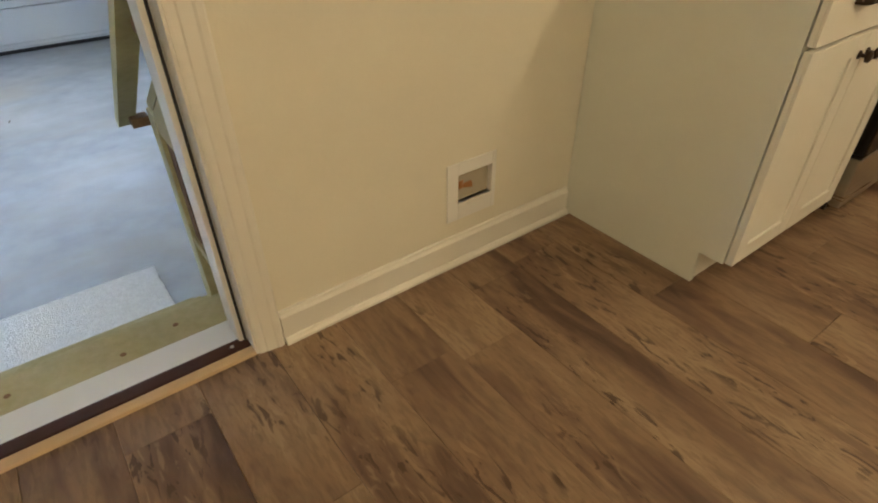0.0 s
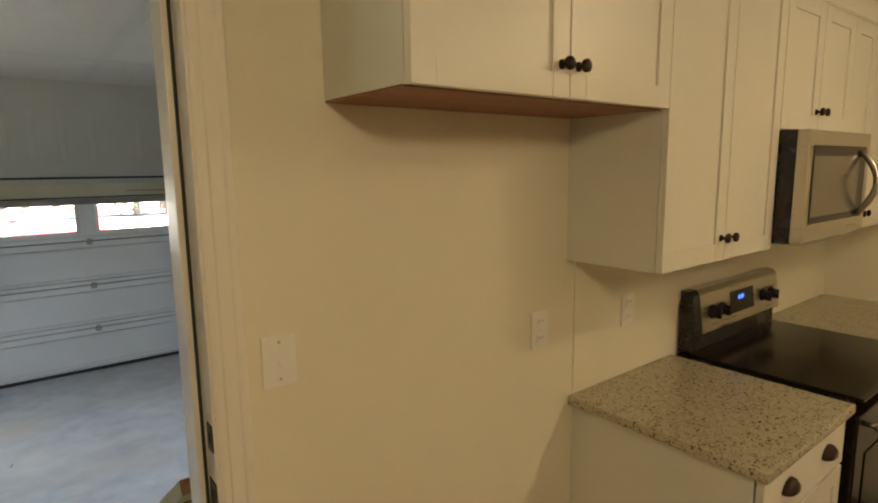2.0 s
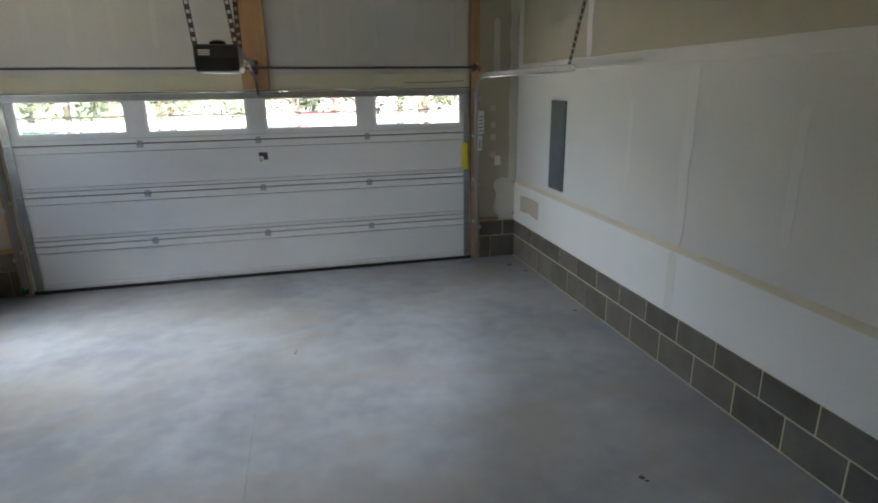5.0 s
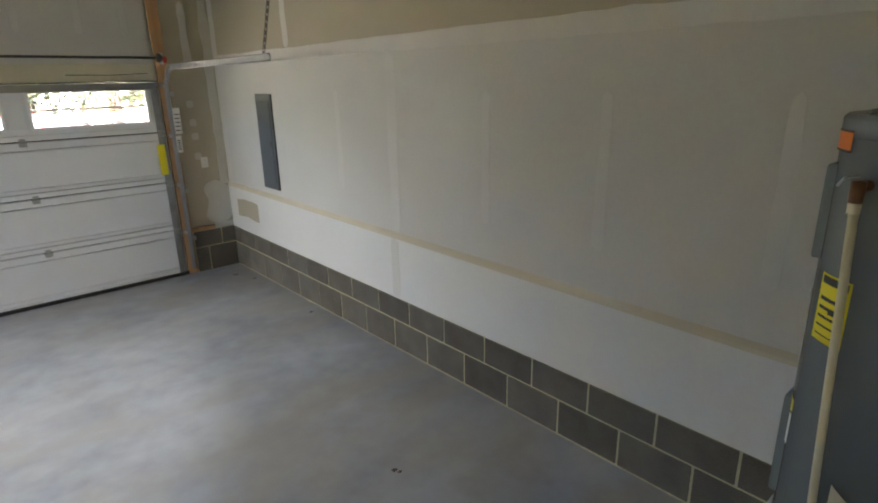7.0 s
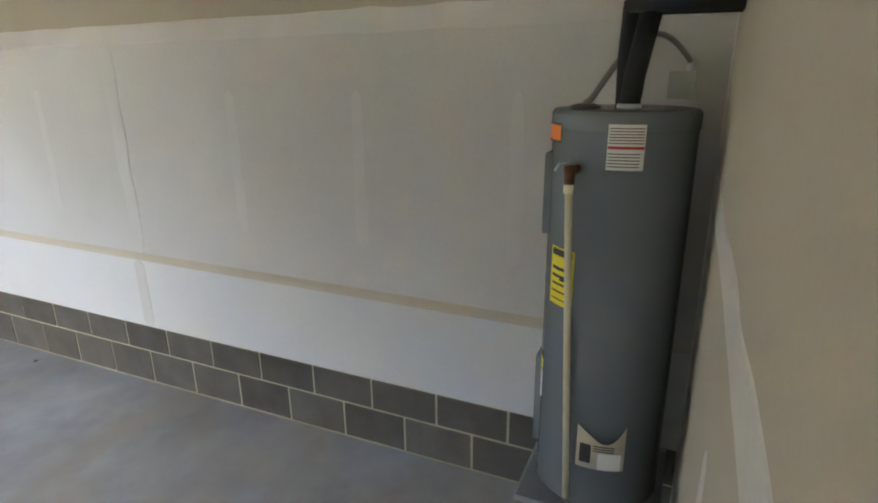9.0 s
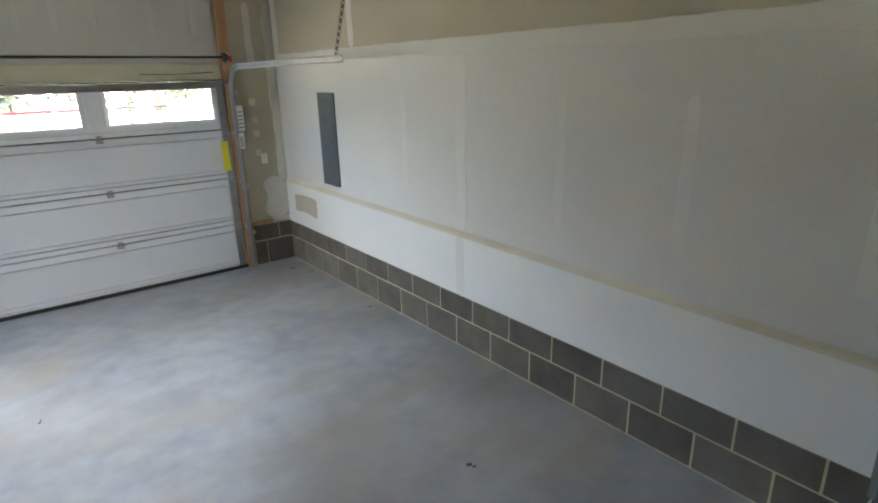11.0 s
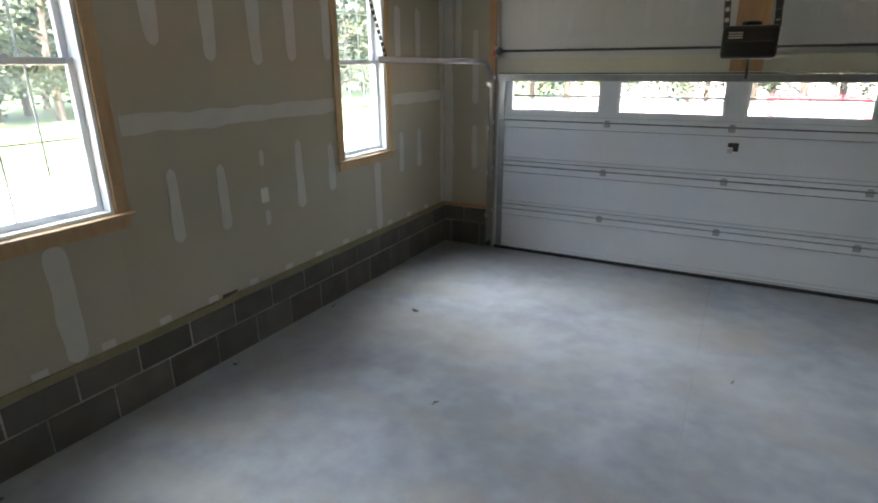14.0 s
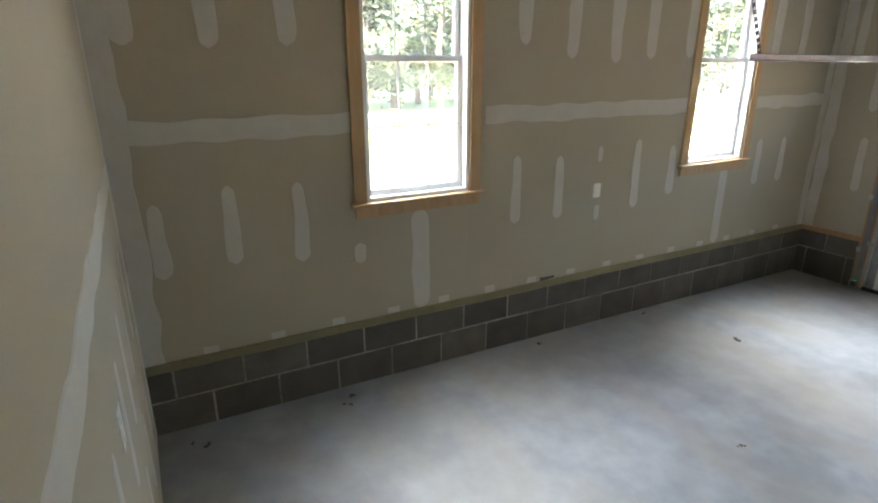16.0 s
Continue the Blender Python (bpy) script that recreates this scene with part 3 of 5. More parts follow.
# ceiling seams
ceil_seams = thing("ceiling_seams", 0, 3, ZC - .003, "taped ceiling seams of pale joint compound", "joint compound", kind="structure")
patch(ceil_seams, "z", ZC, -1, 1.5, 1.6, .05, 6.5, rag=.012)
patch(ceil_seams, "z", ZC, -1, XW, XE, 2.5, 2.62, rag=.012)
patch(ceil_seams, "z", ZC, -1, XW, XE, 5.0, 5.11, rag=.012)
patch(ceil_seams, "z", ZC, -1, .15, .35, 4.6, 6.6, rag=.02)

# sill plates on the block footing
# the west plate has the treated lumber colour at about half brightness
solid("sill_plate_west", box(XW - .018, XW + .012, .0, YN, .441, .497, .003), mat("dull_treated_sill", (.27, .245, .13), .8, (.17, .15, .08), 4, 40, .8, .2), "greenish pressure-treated sill plate on the blocks", "sill plate", "structure")
solid("sill_plate_north", box(XW + .013, DX0 - .05, YN - .025, YN + .018, .455, .497, .003), STUD, "brown wooden sill plate on the blocks", "sill plate", "structure")
solid("sill_plate_north_east", box(DX1 + .12, 3.10, YN - .025, YN + .018, .442, .482, .003), STUD, "brown wooden sill plate on the blocks", "sill plate", "structure")

# ---------------------------------------------------------------- overhead door
for x0, x1, name in ((DX0 - .125, DX0 - .045, "door_jamb"), (DX1 + .0, DX1 + .112, "door_jamb")):
    solid(name, box(x0, x1, YN - .028, YN + .0 - .002, slab_z(YN) + .002, ZC - .002, .003), STUD, "reddish raw lumber jamb beside the overhead door", "door jamb", "structure")
solid("header_board", box(DX0 - .03, DX1 - .004, YN + .0, YN + .058, ZD + .012, 2.275, .003), mat("primed_header", (.62, .58, .44), .7, (.54, .50, .37), 4, 50, .6, .08), "pale header board above the overhead door", "header", "structure")
solid("centre_post", box(.115, .40, YN - .03, YN + .028, 2.12, ZC - .004, .004), STUD, "orange-brown lumber pad for the opener above the door", "mounting post", "structure")

HINGE = mat("zinc_hinge", (.42, .42, .42), .45, (.28, .28, .28), 20, 90, .7, .05, metal=.8)
gd = thing("garage_door", .205, YN, slab_z(YN), "white insulated four-section overhead garage door, closed", "garage door")
SH, SZ0 = .541, slab_z(YN) + .003
GW = ((-2.135, -1.125), (-.90, .11), (.335, 1.335), (1.57, 2.58))
GX0, GX1 = DX0 + .012, DX1 - .012


def section_profile(z0, z1):
    y = YN
    return [(y - .022, z0), (y - .022, z0 + .045), (y + .026, z0 + .046), (y + .026, z0 + .057), (y - .004, z0 + .058), (y - .004, z0 + .088), (y + .014, z0 + .089), (y + .014, z0 + .095), (y + .003, z0 + .096), (y + .003, z1 - .124), (y - .007, z1 - .122),
            (y - .007, z1 - .082), (y + .026, z1 - .081), (y + .026, z1 - .070), (y - .022, z1 - .069), (y - .022, z1 - .004), (y - .016, z1), (y + .045, z1), (y + .045, z0)]


for i in range(4):
    z0, z1 = SZ0 + i * SH, SZ0 + (i + 1) * SH - .012 if i < 3 else 2.097
    if i < 3:
        bm = extrude_profile(bmesh.new(), section_profile(z0, z1), lambda y, z: (GX0, y, z), lambda y, z: (GX1, y, z))
        sec = part("door_section", bm, DOORWHITE, gd)
    else:
        bm = bmesh.new()
        wz0, wz1 = 1.70, 2.02
        bx(bm, GX0, GX1, YN - .004, YN + .045, z0, wz0)
        bx(bm, GX0, GX1, YN - .004, YN + .045, wz1, z1)
        xs = [GX0] + [v for w in GW for v in w] + [GX1]
        for k in range(0, len(xs), 2):
            bx(bm, xs[k], xs[k + 1], YN - .004, YN + .045, wz0, wz1)
        bx(bm, GX0, GX1, YN - .022, YN - .004, z0, z0 + .05, .004)
        for k in range(1, 4):
            bx(bm, (GW[k - 1][1] + GW[k][0]) / 2 - .07, (GW[k - 1][1] + GW[k][0]) / 2 + .07, YN - .010, YN - .004, wz0 - .02, wz1 + .01, .003)
        sec = part("door_section", bm, DOORWHITE, gd, "window section")
        for a, b in GW:
            bm = bmesh.new()
            for q in ((a - .022, b + .022, wz1 - .004, wz1 + .022), (a - .022, b + .022, wz0 - .022, wz0 + .004)):
                bx(bm, q[0], q[1], YN - .018, YN - .0041, q[2], q[3], .004)
            for q in ((a - .022, a + .004), (b - .004, b + .022)):
                bx(bm, q[0], q[1], YN - .018, YN - .0041, wz0 + .004, wz1 - .004, .004)
            part("window_frame", bm, VINYL, sec)
            p = part("pane", box(a, b, YN + .018, YN + .022, wz0, wz1), PANE, sec)
            p.visible_shadow = False
            bm = bmesh.new()
            bx(bm, a, b, YN + .004, YN + .016, (wz0 + wz1) / 2 - .010, (wz0 + wz1) / 2 + .010)
            for q in range(1, 4):
                xm = a + (b - a) * q / 4
                bx(bm, xm - .004, xm + .004, YN + .0065, YN + .0155, wz0, wz1)
            part("muntin_grid", bm, VINYL, sec)
    if i < 3:
        # black strip added behind the gap: blocks outside light, darkens the joint line
        part("joint_seal", box(GX0, GX1, YN + .012, YN + .044, z1 + .0003, z1 + .0117), RUBBER, sec)
    bm = bmesh.new()
    for x0, x1 in ((GX0, GX0 + .075), (GX1 - .075, GX1)):
        bx(bm, x0, x1, YN - .027, YN - .0225, z0 + .004, z1 - .006)
    part("end_stile", bm, TRACKSTEEL, sec)
    if i < 3:
        for hx in (GX0 + .04, -1.01, .22, 1.45, GX1 - .04):
            bm = bmesh.new()
            bx(bm, hx - .032, hx + .032, YN - .032, YN - .0275, z1 - .040, z1 - .006, .002)
            bx(bm, hx - .026, hx + .026, YN - .032, YN - .0275, z1 + .008, z1 + .036, .002)
            tube(bm, [(hx - .038, YN - .036, z1 + .001), (hx + .038, YN - .036, z1 + .001)], .008, 8)
            part("hinge", bm, HINGE, sec)
    for hx, s in ((GX0 + .03, -1), (GX1 - .03, 1)):
        bm = bmesh.new()
        tube(bm, [(hx, YN - .055, z1 - .03), (hx + s * .085, YN - .055, z1 - .03)], .006, 8)
        tube(bm, [(hx + s * .062, YN - .055, z1 - .03), (hx + s * .085, YN - .055, z1 - .03)], .023, 14)
        part("roller", bm, GALV, sec)
bm = bmesh.new()
bx(bm, GX0 - .02, GX1 + .02, YN - .046, YN + .04, SZ0 - .001, SZ0 + .036, .008)
part("bottom_seal", bm, RUBBER, gd, "black rubber bottom seal")
bm = bmesh.new()
bx(bm, GX0, GX1, YN - .05, YN - .045, 2.10 - .075, 2.10 - .012)
bx(bm, GX0, GX1, YN - .05, YN - .004, 2.10 - .012, 2.10 - .008)
part("strut", bm, TRACKSTEEL, gd, "galvanized top strut")
lab = part("label", box(.198, .311, YN - .0035, YN - .0015, 1.318, 1.437), PAPER, gd, "small black and white sticker")
part("ink", box(.205, .304, YN - .0045, YN - .0037, 1.385, 1.430), INK, lab)
part("ink", box(.255, .304, YN - .0045, YN - .0037, 1.345, 1.385), INK, lab)
for q in range(3):
    part("ink", box(.207, .25, YN - .0045, YN - .0037, 1.328 + q * .016, 1.333 + q * .016), INK, lab)
lab = part("label", box(GX1 - .10, GX1 - .025, YN - .0295, YN - .0275, 1.13, 1.455), YELLOW, gd, "yellow warning label")
part("label", box(1.02, 1.10, YN - .0045, YN - .0025, 2.02, 2.026), PAPER, gd)

# unseen boards added outside, so no daylight leaks past the door edges
for x0, x1 in ((DX0 - .0395, DX0 + .07), (DX1 - .07, DX1 + .0395)):
    solid("door_stop", box(x0, x1, YN + .0455, YN + .09, slab_z(YN) + .001, ZD - .002, .002), WHITE, "white board added outside the overhead door edge to block light", "door stop", "structure")
solid("door_stop_seal", box(DX0, DX1 - .004, YN - .02, YN + .05, ZD - .001, ZD + .010), RUBBER, "dark weather seal above the overhead door", "weather seal", "structure")


def track(x, yend, name):
    t = thing(name, x, YN - .06, slab_z(YN), "galvanized overhead door track, upright and then level", "door track", "door tracks")
    line = [(x, YN - .055, .06 + slab_z(YN)), (x, YN - .055, 1.93)]
    for k in range(1, 9):
        a = math.pi / 2 * k / 8
        line.append((x, YN - .055 - .31 * (1 - math.cos(a)), 1.93 + .31 * math.sin(a)))
    line.append((x, yend, 2.245))
    bm = bmesh.new()
    s = 1 if x > 0 else -1
    prof = [(-.027, 0), (-.027, .024), (-.022, .027), (-.019, .024), (-.022, .004), (.022, .004), (.019, .024), (.022, .027), (.027, .024), (.027, 0)]
    rings = []
    for i, p in enumerate(line):
        d = (Vector(line[min(i + 1, len(line) - 1)]) - Vector(line[max(0, i - 1)])).normalized()
        nrm = Vector((1, 0, 0)).cross(d)
        rings.append([bm.verts.new(Vector(p) + nrm * u + Vector((s * (.026 - v), 0, 0))) for u, v in prof])
    for r0, r1 in zip(rings, rings[1:]):
        for k in range(len(prof)):
            bm.faces.new((r0[k], r0[(k + 1) % len(prof)], r1[(k + 1) % len(prof)], r1[k]))
    bm.faces.new(rings[0])
    bm.faces.new(rings[-1][::-1])
    bmesh.ops.recalc_face_normals(bm, faces=bm.faces)
    part("channel", bm, TRACKSTEEL, t)
    bm = bmesh.new()
    xo = x + s * .03
    bx(bm, xo, xo + .003, YN - .09, YN - .03, .08 + slab_z(YN), 2.05)
    bx(bm, min(xo, xo + s * .018), max(xo, xo + s * .018), YN - .034, YN - .030, .08 + slab_z(YN), 2.05)
    part("angle", bm, TRACKSTEEL, t)
    for z in (.35, .9, 1.45, 1.95):
        bm = box(min(xo, xo + s * .06), max(xo, xo + s * .06), YN - .040, YN - .036, z, z + .05, .001)
        part("bracket", bm, GALV, t)
    # perforated hanger up to the ceiling
    bm = bmesh.new()
    p0, p1 = Vector((xo, yend + .12, 2.26)), Vector((xo, yend - .45, ZC))
    for k in range(26):
        f0, f1 = k / 26, (k + .62) / 26
        plank_between(bm, p0.lerp(p1, f0), p0.lerp(p1, f1), .003, .034, (0, 1, 0))
    for u in (-.0155, .0155):
        o = Vector((0, u, u * .45))
        plank_between(bm, p0 + o, p1 + o, .0032, .005, (0, 1, 0))
    part("hanger", bm, DARKSTEEL, t, "perforated steel hanger")
    return t


track(2.77, 4.06, "door_track")
track(-2.36, 4.22, "door_track")
tors = thing("torsion_bar", .2, YN - .1, 2.31, "thin dark steel torsion bar over the garage door", "torsion bar")
part("bar", tube(bmesh.new(), [(-2.32, YN - .085, 2.35), (2.80, YN - .085, 2.335)], .013, 12), DARKSTEEL, tors, smooth=True)
for x, z in ((-2.29, 2.35), (2.755, 2.335)):
    part("cable_drum", tube(bmesh.new(), [(x - .03, YN - .085, z), (x - .02, YN - .085, z), (x + .02, YN - .085, z), (x + .03, YN - .085, z)], [.03, .045, .045, .03], 18), DARKSTEEL, tors)
    part("drum_cap", box(x - .01 + (.03 if x > 0 else -.05), x + .03 + (.03 if x > 0 else -.05), YN - .125, YN - .045, z - .05, z + .012, .006), REDPLASTIC, tors, "red bracket cap")
    part("end_bearing", box(x - .012 + (.02 if x > 0 else -.02), x + .012 + (.02 if x > 0 else -.02), YN - .12, YN - .03, z - .06, z + .05, .004), GALV, tors)
part("centre_bracket", box(.215, .295, YN - .10, YN - .0305, 2.27, 2.36, .005), DARKSTEEL, tors)
part("cable", tube(bmesh.new(), [(2.71, YN - .07, 2.27), (2.71, YN - .075, 1.2), (2.715, YN - .07, .1)], .003, 6), DARKSTEEL, tors)
part("release_cord", tube(bmesh.new(), [(1.9, YN - .06, 2.175), (2.3, YN - .06, 2.17), (2.62, YN - .06, 2.185)], .004, 6), DARKSTEEL, tors)

op = thing("garage_door_opener", .28, 3.5, 2.21, "black garage door opener hung from perforated steel straps", "door opener")
body = part("housing", box(.163, .40, 3.355, 3.66, 2.212, 2.36, .02), mat("black_plastic", (.018, .017, .017), .45, (.03, .028, .026), 8, 60, .5, .04), op)
part("light_cover", box(.175, .388, 3.340, 3.354, 2.22, 2.29, .006), RUBBER, body)
for q in range(3):
    part("label", box(.19, .25, 3.3525, 3.3546, 2.325 - q * .011, 2.330 - q * .011), PAPER, body)
part("motor_cap", lathe(bmesh.new(), .28, 3.5, [(.045, 2.356), (.045, 2.38), (.03, 2.388)], 20), BLACK, op)
bm = bmesh.new()
plank_between(bm, (.28, 3.62, 2.372), (.26, 6.53, 2.385), .035, .03)
part("rail", bm, DARKSTEEL, op)
part("header_bracket", box(.22, .30, 6.51, 6.605, 2.372, 2.42, .004), DARKSTEEL, op)
bm = bmesh.new()
tube(bm, [(.245, 5.96, 2.37), (.26, 6.21, 2.30), (.27, 6.43, 2.20), (.27, 6.59, 2.06)], .013, 8)
part("door_arm", bm, DARKSTEEL, op)
for p0, p1 in (((.175, 3.39, 2.35), (.09, 3.32, ZC)), ((.388, 3.39, 2.35), (.285, 3.25, ZC)), ((.388, 3.61, 2.35), (.39, 3.61, ZC))):
    bm = bmesh.new()
    p0, p1 = Vector(p0), Vector(p1)
    for k in range(24):
        plank_between(bm, p0.lerp(p1, k / 24), p0.lerp(p1, (k + .6) / 24), .026, .003, (0, 1, 0))
    for u in (-.0115, .0115):
        plank_between(bm, p0 + Vector((u, 0, 0)), p1 + Vector((u, 0, 0)), .005, .0032, (0, 1, 0))
    part("hanger", bm, DARKSTEEL, op, "perforated steel hanger")
for x0, x1, z0, z1 in ((2.782, 2.852, 1.56, 1.83), (2.775, 2.83, 1.36, 1.535)):
    tag = thing("paper_tag", (x0 + x1) / 2, YN - .035, z0, "small white printed paper tag on the door track", "paper tag", "tags beside the overhead door")
    part("sheet", box(x0 + .018, x1 + .018, YN - .0945, YN - .0905, z0, z1), PAPER, tag)
    for q in range(5):
        part("print_line", box(x0 + .026, x1 + .006, YN - .0955, YN - .0947, z0 + .03 + q * (z1 - z0 - .06) / 5, z0 + .04 + q * (z1 - z0 - .06) / 5), INK, tag)

eye = thing("safety_sensor", DX0 - .03, YN - .13, -.02, "small black door safety sensor with a green light", "safety sensor")
part("bracket", box(DX0 - .075, DX0 - .071, YN - .17, YN - .085, -.02, .085, .001), TRACKSTEEL, eye)
part("housing", box(DX0 - .070, DX0 - .02, YN - .165, YN - .115, .012, .07, .006), RUBBER, eye)
part("indicator", lathe(bmesh.new(), DX0 - .045, YN - .14, [(.003, .0698), (.003, .073), (.0018, .0745)], 12), emitter("green_indicator", (.02, 1, .35), .35), eye, "lit green indicator")

# ---------------------------------------------------------------- windows
for wi, (a, b) in enumerate(WIN):
    w = thing("window_%d" % (wi + 1), XW - .08, (a + b) / 2, WZ0, "white vinyl double-hung window with grilles and raw pine casing", "window", "garage side windows", "structure")
    bm = bmesh.new()
    for y0, y1 in ((a, a + .022), (b - .022, b)):
        bx(bm, XW - .165, XW - .0, y0, y1, WZ0 + .02, WZ1 - .02)
    bx(bm, XW - .165, XW, a, b, WZ1 - .022, WZ1)
    bx(bm, XW - .165, XW, a, b, WZ0 - .0, WZ0 + .022)
    part("jamb", bm, VINYL, w)
    zm = 2.235
    for nm, xo, z0, z1 in (("lower_sash", XW - .085, WZ0 + .022, zm + .02), ("upper_sash", XW - .125, zm - .02, WZ1 - .022)):
        bm = bmesh.new()
        s = .038
        for y0, y1 in ((a + .022, a + .022 + s), (b - .022 - s, b - .022)):
            bx(bm, xo - .017, xo + .017, y0, y1, z0, z1, .003)
        bx(bm, xo - .0165, xo + .0165, a + .022 + s, b - .022 - s, z0, z0 + s, .003)
        bx(bm, xo - .0165, xo + .0165, a + .022 + s, b - .022 - s, z1 - s, z1, .003)
        sash = part(nm, bm, VINYL, w)
        p = part("pane", box(xo - .003, xo + .003, a + .06, b - .06, z0 + s, z1 - s), PANE, sash)
        p.visible_shadow = False
        bm = bmesh.new()
        for q in (1, 2):
            ym = a + .06 + (b - a - .12) * q / 3
            bx(bm, xo + .0035, xo + .0085, ym - .005, ym + .005, z0 + s, z1 - s)
        zmid = (z0 + z1) / 2
        bx(bm, xo + .0035, xo + .0095, a + .06, b - .06, zmid - .005, zmid + .005)
        part("grille", bm, VINYL, sash)
    bm = box(XW - .068, XW - .045, (a + b) / 2 - .03, (a + b) / 2 + .03, zm + .02, zm + .034, .003)
    part("sash_lock", bm, VINYL, w)
    part("casing", box(XW, XW + .019, a - .092, a - .004, WZ0 + .0, WZ1 + .08, .004), PINE, w, "raw knotty pine side casing")
    part("casing", box(XW, XW + .019, b + .004, b + .092, WZ0 + .0, WZ1 + .08, .004), PINE, w, "raw knotty pine side casing")
    part("casing", box(XW + .0, XW + .019, a - .0039, b + .0039, WZ1 - .004, WZ1 + .079, .004), PINE, w)
    part("stool", box(XW - .03, XW + .055, a - .115, b + .115, WZ0 - .022, WZ0 - .001, .006), PINE, w, "raw pine window stool")
    part("apron", box(XW, XW + .018, a - .085, b + .085, WZ0 - .10, WZ0 - .0225, .004), PINE, w)

# ---------------------------------------------------------------- electrical fittings
pn = thing("electrical_panel", XE, 5.45, 1.03, "dark grey flush electrical panel cover on the wall", "electrical panel")
part("cover", box(XE - .016, XE + .001, 5.275, 5.62, 1.03, 1.965, .004), PANELGREY, pn)
part("door", box(XE - .022, XE - .0165, 5.315, 5.58, 1.105, 1.89, .003), PANELGREY, pn)
part("latch", box(XE - .026, XE - .0225, 5.34, 5.36, 1.46, 1.51, .001), DARKSTEEL, pn)


SLOT = mat("socket_slot", (.16, .14, .11), .7, (.12, .11, .09), 8, 60, .5, 0)


def wall_plate(name, label, cat, c, normal, parts, group=""):
    """A small plate with its fittings; c is its centre on the wall, normal the wall's way out."""
    n = Vector(normal)
    s = Vector((0, 0, 1)).cross(n)
    t = thing(name, c[0], c[1], c[2] - .06, label, cat, group)

    def slab_at(w, h, d0, d1, u=0, v=0, bev=.0):
        o = Vector(c) + s * u + Vector((0, 0, v))
        lo, hi = o + n * d0 - s * w / 2, o + n * d1 + s * w / 2
        return box(min(lo.x, hi.x), max(lo.x, hi.x), min(lo.y, hi.y), max(lo.y, hi.y), c[2] + v - h / 2, c[2] + v + h / 2, bev)

    part("plate", slab_at(.076, .118, 0, .006, bev=.002), PLATE, t)
    if parts == "outlet":
        for v in (-.027, .027):
            o = part("socket", slab_at(.033, .028, .0062, .009, 0, v, .002), PLATE, t)
            for u in (-.007, .007):
                part("slot", slab_at(.0022, .008, .0091, .0094, u, v + .002), SLOT, o)
    elif parts == "switch":
        part("toggle_frame", slab_at(.012, .026, .0062, .0085), PLATE, t)
        part("toggle", slab_at(.008, .012, .0086, .018, 0, -.006, .002), PLATE, t)
        for v in (-.042, .042):
            part("screw", slab_at(.006, .006, .0062, .0072, 0, v, .001), GALV, t)
    return t


wall_plate("wall_outlet", "white outlet plate on unpainted drywall", "outlet", (XW, 3.475, 1.205), (1, 0, 0), "outlet", "garage outlets")
wall_plate("wall_outlet", "white outlet plate beside the overhead door", "outlet", (3.085, YN, 1.215), (0, -1, 0), "outlet", "garage outlets")
wall_plate("wall_outlet", "white outlet plate on the house wall", "outlet", (-1.215, 0, 1.25), (0, 1, 0), "outlet", "garage outlets")

# ---------------------------------------------------------------- water heater
HX, HY, HR, HZ = 3.012, .322, .243, .455
stand = thing("heater_stand", HX, HY, 0, "grey metal stand lifting the water heater off the slab", "heater stand")
part("top", box(HX - .25, HX + .25, HY - .25, HY + .25, HZ - .045, HZ - .022, .004), GALV, stand)
for sx in (-1, 1):
    for sy in (-1, 1):
        part("leg", box(HX + sx * .22 - .02, HX + sx * .22 + .02, HY + sy * .22 - .02, HY + sy * .22 + .02, 0.004, HZ - .0455), GALV, stand)
pan = thing("drain_pan", HX, HY, HZ - .021, "shallow grey metal drain pan under the water heater", "drain pan")
PH = .272
part("tray", box(HX - PH, HX + PH, HY - PH, HY + PH, HZ - .0215, HZ - .018), GALV, pan)
for q in ((HX - PH, HX + PH, HY - PH, HY - PH + .002), (HX - PH, HX + PH, HY + PH - .002, HY + PH), (HX - PH, HX - PH + .002, HY - PH + .002, HY + PH - .002), (HX + PH - .002, HX + PH, HY - PH + .002, HY + PH - .002)):
    part("lip", box(*q, HZ - .0178, HZ + .004), GALV, pan)
wh = thing("water_heater", HX, HY, HZ - .017, "grey enamel electric water heater with yellow and white labels", "water heater")
ZT = 1.95
tank = part("tank", lathe(bmesh.new(), HX, HY, [(HR - .02, HZ - .0165), (HR, HZ + .01), (HR, ZT - .065), (HR + .004, ZT - .062), (HR + .004, ZT - .012), (HR - .006, ZT), (HR - .05, ZT + .004), (.02, ZT + .008)], 64), TANK, wh, smooth=False)
for f in tank.data.polygons:
    f.use_smooth = abs(f.normal.z) < .3


def on_tank(az, z0, z1, half, lift, name, m, parent, label=""):
    """A curved label on the tank, centred at az degrees (0 = +x, 90 = +y)."""
    bm = bmesh.new()
    n = 8
    r0, r1 = HR + lift - .001, HR + lift
    cols = []
    for k in range(n + 1):
        a = radians(az - half + 2 * half * k / n)
        c, s = math.cos(a), math.sin(a)
        cols.append([bm.verts.new((HX + r * c, HY + r * s, z)) for r, z in ((r0, z0), (r1, z0), (r1, z1), (r0, z1))])
    for A, B in zip(cols, cols[1:]):
        for k in range(4):
            bm.faces.new((A[k], A[(k + 1) % 4], B[(k + 1) % 4], B[k]))
    bm.faces.new(cols[0])
    bm.faces.new(cols[-1][::-1])
    bmesh.ops.recalc_face_normals(bm, faces=bm.faces)
    return part(name, bm, m, parent, label)


